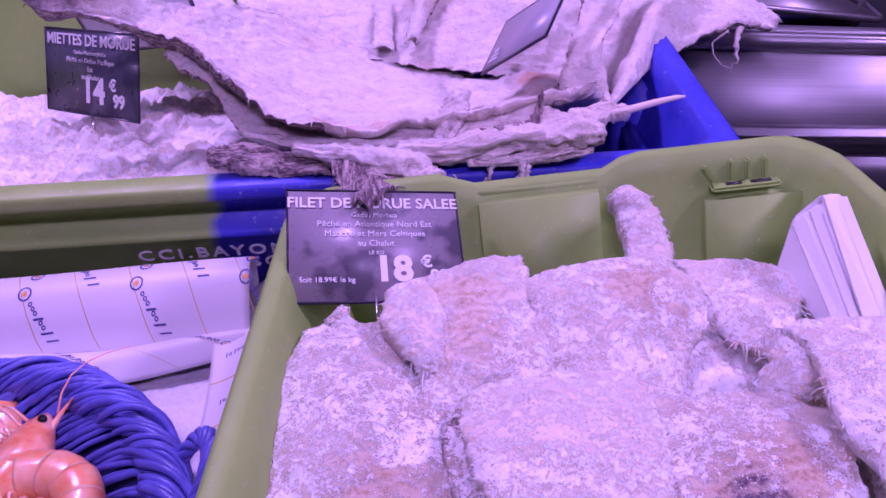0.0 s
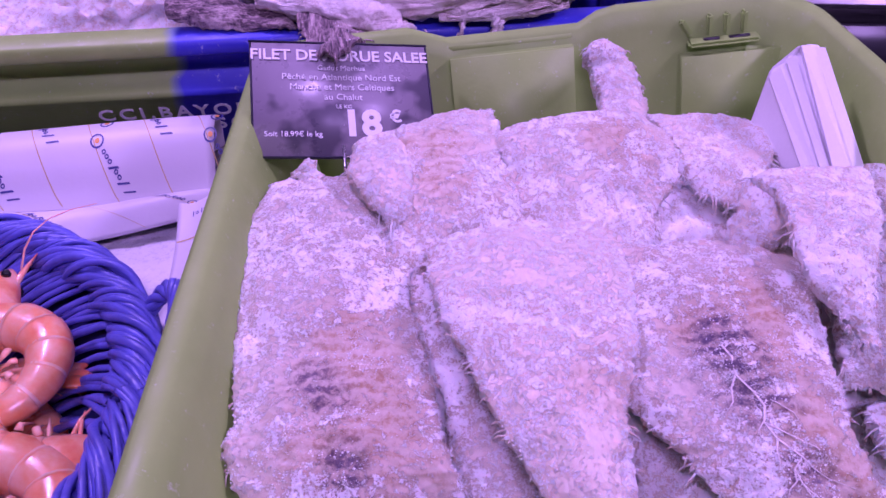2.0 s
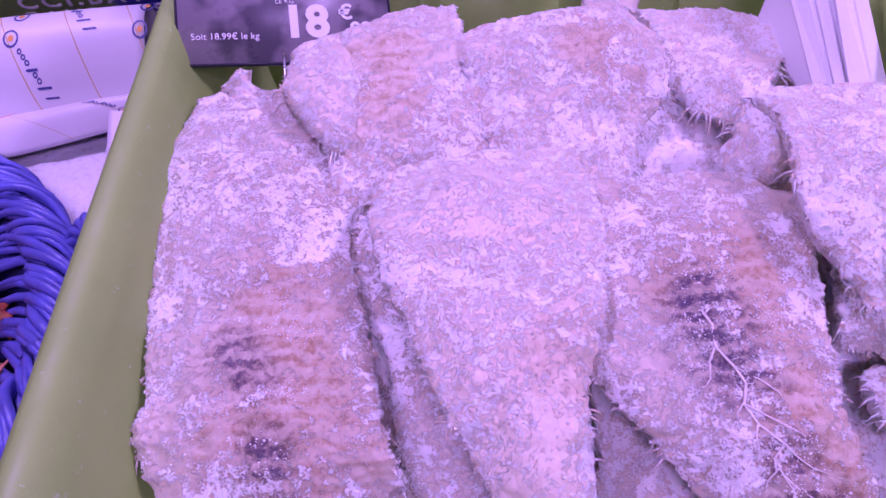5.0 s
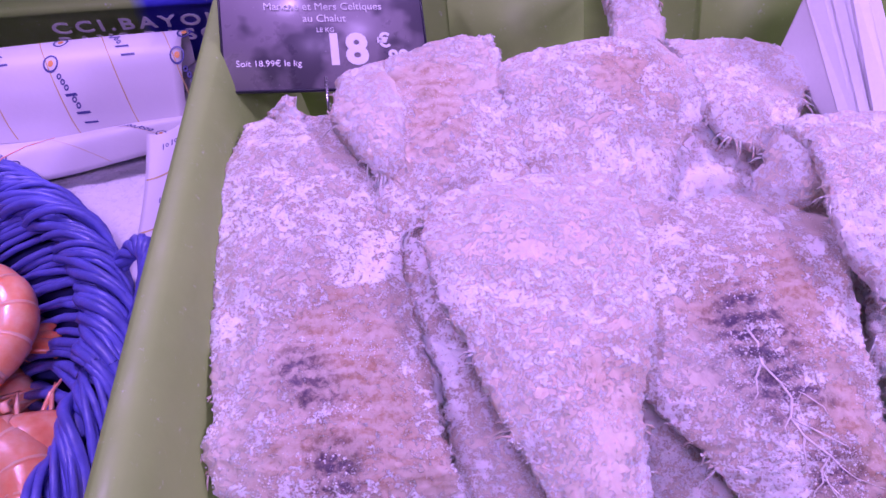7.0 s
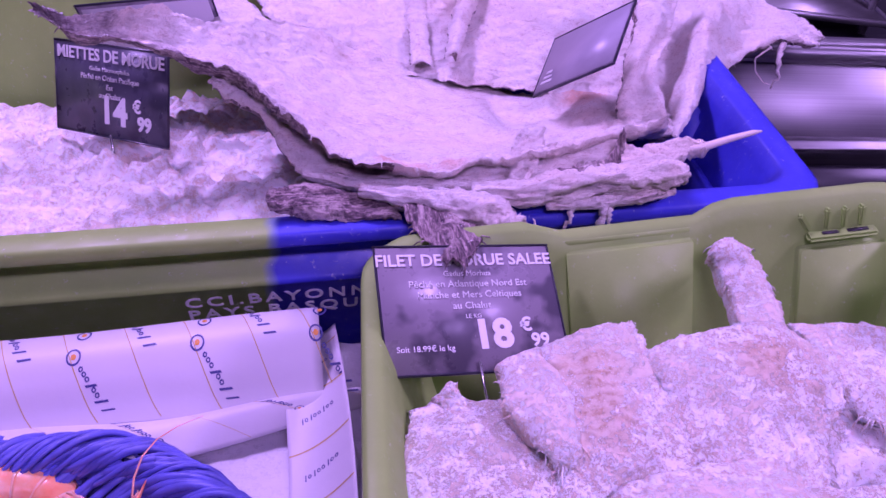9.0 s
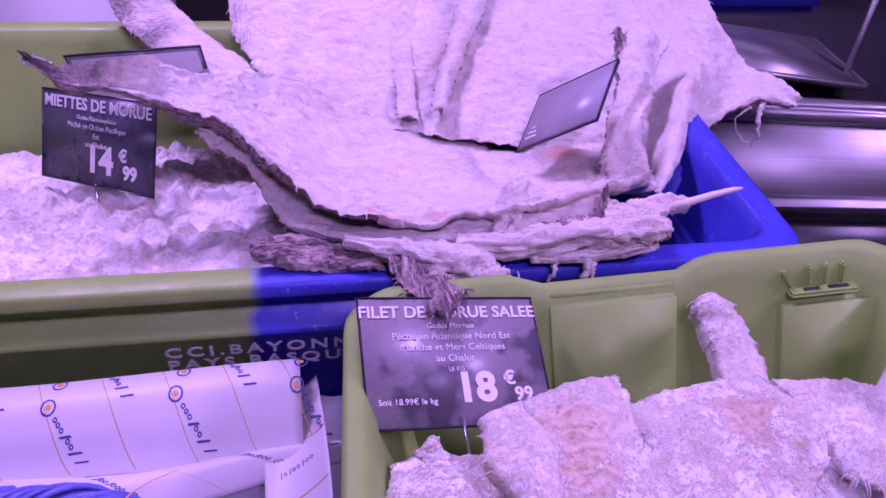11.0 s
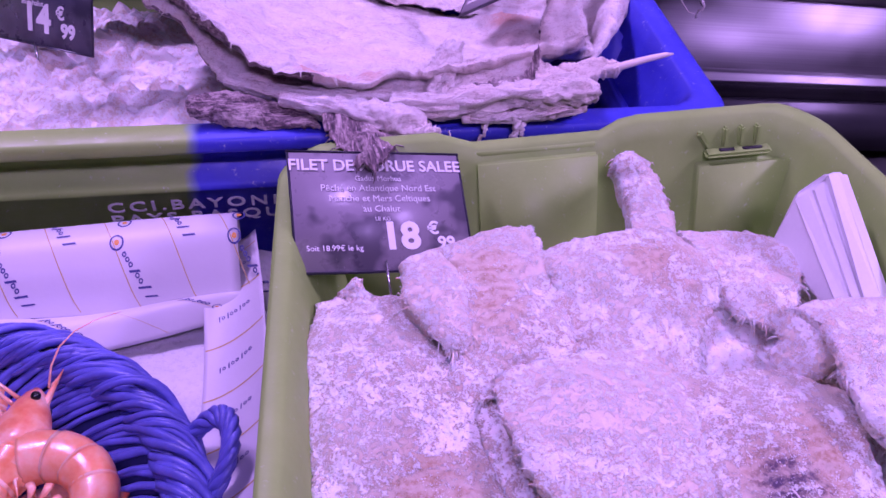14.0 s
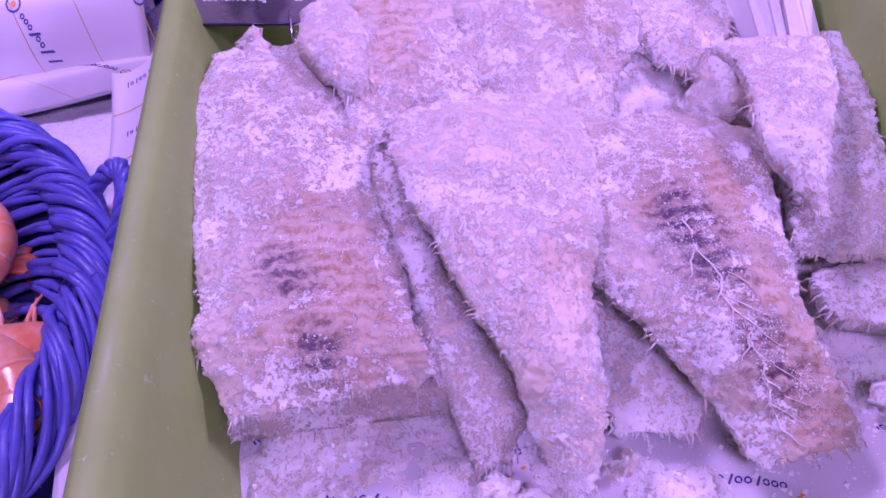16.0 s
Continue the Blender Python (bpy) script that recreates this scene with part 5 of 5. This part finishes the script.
part("pole", tube([(0.085, -0.045, 0.16), (0.10, -0.04, 0.24), (0.135, -0.03, 0.42)], 0.005, 10), steel, pan)
shelf = empty("back_shelf", pose(0.75, 1.5, 0))
tagged(shelf, "dark work shelf behind the fish counter", "shelf")
part("shelf_body", block(1.6, 0.5, 1.16, 0.006), dark_metal, shelf)
for k in range(5):
    part("slat", block(0.5, 0.012, 0.028, 0.003, pose(0.45, -0.26, 0.80 + 0.045 * k)), dark_metal if k % 2 else shop_floor, shelf)
tub = part("plastic_tub", block(0.34, 0.2, 0.10, 0.012), blue_plastic)
tub.location = (0.66, 1.46, 1.16)
tagged(tub, "blue plastic tub standing on the dark shelf", "tub")

# torn bits, strings and the bare bone of the dried cod


def scrap(label, rows, material, thick, seed, wrinkle=0.002):
    ob = part("cod_scrap", slab(rows, thick, 40, 44, 0.002, 0.004, 0.004, 0.0012, 0.001, 6, seed, 0.3, wrinkle, 0.004), material)
    return tagged(ob, label, "cod scrap", "torn dried cod scraps")


def gnarled(label, points, radii, seed, squash=0.8, open_end=False):
    """A wrinkled, twisted roll of dried flesh along points; an open end shows a hollow."""
    pts = [np.array(p) for p in points]
    n, sides = 70, 40
    core = [Vector(catmull(pts, i / n)) for i in range(n + 1)]
    rad = [float(catmull([np.array([r]) for r in radii], i / n)[0]) for i in range(n + 1)]
    verts, _, faces = tube(core, rad, sides, squash, False)
    out = []
    for i in range(n + 1):
        c = core[i]
        for k in range(sides):
            p = Vector(verts[i * sides + k])
            a = 2 * math.pi * k / sides + 1.6 * i / n
            ridge = abs(noise.noise((3.2 * math.cos(a) + seed, 3.2 * math.sin(a), i * 0.05)))
            crinkle = abs(noise.noise((9 * math.cos(a), 9 * math.sin(a) + seed, i * 0.16)))
            f = 1.12 - 0.75 * ridge - 0.42 * crinkle + 0.30 * noise.noise((seed, a * 0.6, i * 0.11))
            out.append(tuple(c + (p - c) * f))
    if open_end:
        # the rim turns in to a short hollow
        for depth, shrink in ((0.0, 0.62), (0.006, 0.5), (0.009, 0.12)):
            back = (core[-4] - core[-1]).normalized() * depth
            o = len(out)
            for k in range(sides):
                p = Vector(out[n * sides + k])
                out.append(tuple(core[-1] + (p - core[-1]) * shrink + back))
            faces += [(o - sides + k, o - sides + (k + 1) % sides, o + (k + 1) % sides, o + k) for k in range(sides)]
    else:
        faces.append(tuple(n * sides + k for k in range(sides)))
    faces.append(tuple(range(sides))[::-1])
    ob = part("cod_scrap", (out, [], faces), DRY)
    return tagged(ob, label, "cod scrap", "torn dried cod scraps")


gnarled("gnarled hollow head joint of a dried cod over the rim", [(-0.050, 0.528, 1.192), (-0.015, 0.516, 1.188), (0.015, 0.506, 1.183), (0.034, 0.497, 1.178), (0.044, 0.489, 1.175)], [0.005, 0.010, 0.013, 0.0135, 0.0125], 7.3, 0.95, True)
gnarled("twisted roll of dried cod flesh along the rim", [(0.020, 0.520, 1.190), (0.055, 0.514, 1.190), (0.090, 0.513, 1.194), (0.125, 0.514, 1.197), (0.152, 0.515, 1.196), (0.160, 0.516, 1.195)], [0.008, 0.0125, 0.014, 0.0150, 0.014, 0.008], 3.1, 0.8)
gnarled("short torn roll of dried cod flesh under another", [(0.066, 0.506, 1.184), (0.095, 0.505, 1.184), (0.130, 0.506, 1.187), (0.152, 0.507, 1.188)], [0.004, 0.0065, 0.007, 0.004], 5.7, 0.7)
gnarled("wrinkled edge roll of dried cod beneath the top fish", [(-0.085, 0.548, 1.196), (-0.050, 0.538, 1.191), (-0.010, 0.530, 1.190), (0.030, 0.524, 1.192)], [0.004, 0.008, 0.009, 0.006], 9.1, 0.7)
scrap("knotted strip of dried cod standing between layers", [(0.036, 0.520, 1.184, 0.052, 0.512, 1.184), (0.044, 0.530, 1.200, 0.060, 0.522, 1.198), (0.052, 0.540, 1.216, 0.070, 0.532, 1.212), (0.060, 0.548, 1.222, 0.074, 0.542, 1.220)], DRY, 0.007, 77, 0.003)
scrap("dark curled fin of dried cod between the layers", [(0.075, 0.522, 1.200, 0.082, 0.516, 1.194), (0.095, 0.520, 1.206, 0.098, 0.512, 1.192), (0.112, 0.522, 1.208, 0.116, 0.516, 1.200), (0.118, 0.526, 1.226, 0.121, 0.524, 1.224)], FIN, 0.003, 80)
scrap("dark dried tail fin lying on the crate rim", [(-0.108, 0.532, 1.196, -0.106, 0.520, 1.186), (-0.085, 0.534, 1.196, -0.083, 0.515, 1.182), (-0.060, 0.530, 1.190, -0.056, 0.512, 1.179), (-0.030, 0.526, 1.186, -0.026, 0.510, 1.178)], SKIN, 0.004, 83, 0.001)
scrap("ragged stub of dried cod at a bone's end", [(0.130, 0.545, 1.200, 0.130, 0.525, 1.196), (0.155, 0.545, 1.205, 0.155, 0.525, 1.198), (0.176, 0.542, 1.206, 0.177, 0.530, 1.200), (0.186, 0.540, 1.206, 0.187, 0.533, 1.202)], DRY, 0.010, 86, 0.003)
bone_mat = plain("bone", (0.78, 0.70, 0.62), 0.45, vary=0.1)
bone = part("cod_bone", tube([(0.165, 0.535, 1.2015), (0.185, 0.537, 1.2035), (0.205, 0.541, 1.2065), (0.222, 0.544, 1.2085), (0.229, 0.545, 1.2088)], [0.0032, 0.0030, 0.0026, 0.0020, 0.0007], 8), bone_mat)
tagged(bone, "bare pale bone sticking out of dried cod", "bone")


def string(points, r, seed):
    rng = random.Random(seed)
    pts = [Vector(p) for p in points]
    fine = [Vector(catmull([np.array(p) for p in pts], i / 14)) + Vector((rng.uniform(-1, 1), rng.uniform(-1, 1), rng.uniform(-1, 1))) * r * 0.7 for i in range(15)]
    ob = part("cod_string", tube(fine, [r * (1.2 - 0.9 * i / 14) * rng.uniform(0.7, 1.3) for i in range(15)], 6), DRY)
    return tagged(ob, "dangling string of dried cod", "cod string", "dangling strings")


string([(0.083, 0.503, 1.184), (0.080, 0.499, 1.178), (0.077, 0.498, 1.171), (0.080, 0.497, 1.167)], 0.0016, 1)
string([(0.102, 0.502, 1.186), (0.101, 0.498, 1.178), (0.100, 0.497, 1.170), (0.101, 0.496, 1.162)], 0.0028, 2)
string([(0.104, 0.502, 1.186), (0.106, 0.497, 1.176), (0.103, 0.496, 1.168)], 0.0022, 3)
string([(0.028, 0.500, 1.176), (0.036, 0.494, 1.168), (0.044, 0.490, 1.162), (0.046, 0.488, 1.156)], 0.0008, 4)
string([(0.056, 0.500, 1.178), (0.060, 0.493, 1.168), (0.057, 0.490, 1.158)], 0.0006, 5)
string([(0.358, 0.744, 1.204), (0.352, 0.738, 1.190), (0.356, 0.736, 1.176), (0.350, 0.735, 1.166)], 0.0028, 6)
string([(0.346, 0.742, 1.202), (0.330, 0.738, 1.192), (0.338, 0.736, 1.174), (0.350, 0.735, 1.168)], 0.0009, 7)

# printed paper lining the crate under the fish


def lining_surface(u, v):
    x, y = -0.047 + 0.30 * u, 0.215 - 0.20 * v
    return Vector((x, y, 1.0925 + 0.007 * n3(x, y, 3, 22) + 0.003 * n3(x, y, 4, 60) + 0.0012 * math.sin(24 * u + 9 * v)))


lining_paper = sheet("wrapping_paper", "crumpled printed paper lining the crate under the fish", lining_surface, 90, 60)
for u, v, du, dv in ((0.03, 0.16, 0.10, -0.03), (0.11, 0.30, 0.12, 0.06), (0.27, 0.24, 0.12, 0.04), (0.62, 0.40, 0.10, 0.05), (0.86, 0.24, 0.08, -0.06), (0.88, 0.36, 0.09, 0.03), (0.45, 0.42, 0.12, 0.03)):
    for s in range(9):
        if s in (0, 2, 5):
            print_on(lining_paper, lining_surface, "word_mark", bar(u + du * s / 9, v + dv * s / 9, du * 0.03, dv * 0.03, 0.010), ink_blue)
        else:
            print_on(lining_paper, lining_surface, "word_mark", ring_shape(u + du * s / 9, v + dv * s / 9, 0.004, 0.0078, 0.67), ink_blue)
    print_on(lining_paper, lining_surface, "gold_line", bar(u + 0.03, v + 0.13, 0.08, -0.06, 0.003), ink_orange)
cabinet = empty("white_cabinet", pose(-0.62, 1.75, 0))
tagged(cabinet, "pale cabinet with a flat front behind the counter", "cabinet")
part("cabinet_body", block(0.62, 0.4, 1.45, 0.006), foam_white, cabinet)
for x in (-0.155, 0.155):
    part("cabinet_door", block(0.295, 0.016, 1.36, 0.004, pose(x, -0.206, 0.06)), foam_white, cabinet)

rng = random.Random(21)
spill = []
for k in range(2600):
    x, y = rng.uniform(-0.046, 0.245), rng.uniform(0.05, 0.20)
    z = max(lining_surface((x + 0.047) / 0.30, (0.215 - y) / 0.20).z, bed_height(x, y))
    spill.append(crystal(Vector((x, y, z + 0.0004)), 0.0004 + 0.0014 * rng.random() ** 4, rng))
tagged(part("spilled_salt", joined(*spill), salt_mat, flat=True), "coarse salt spilled over the lining paper", "salt", kind="stuff")
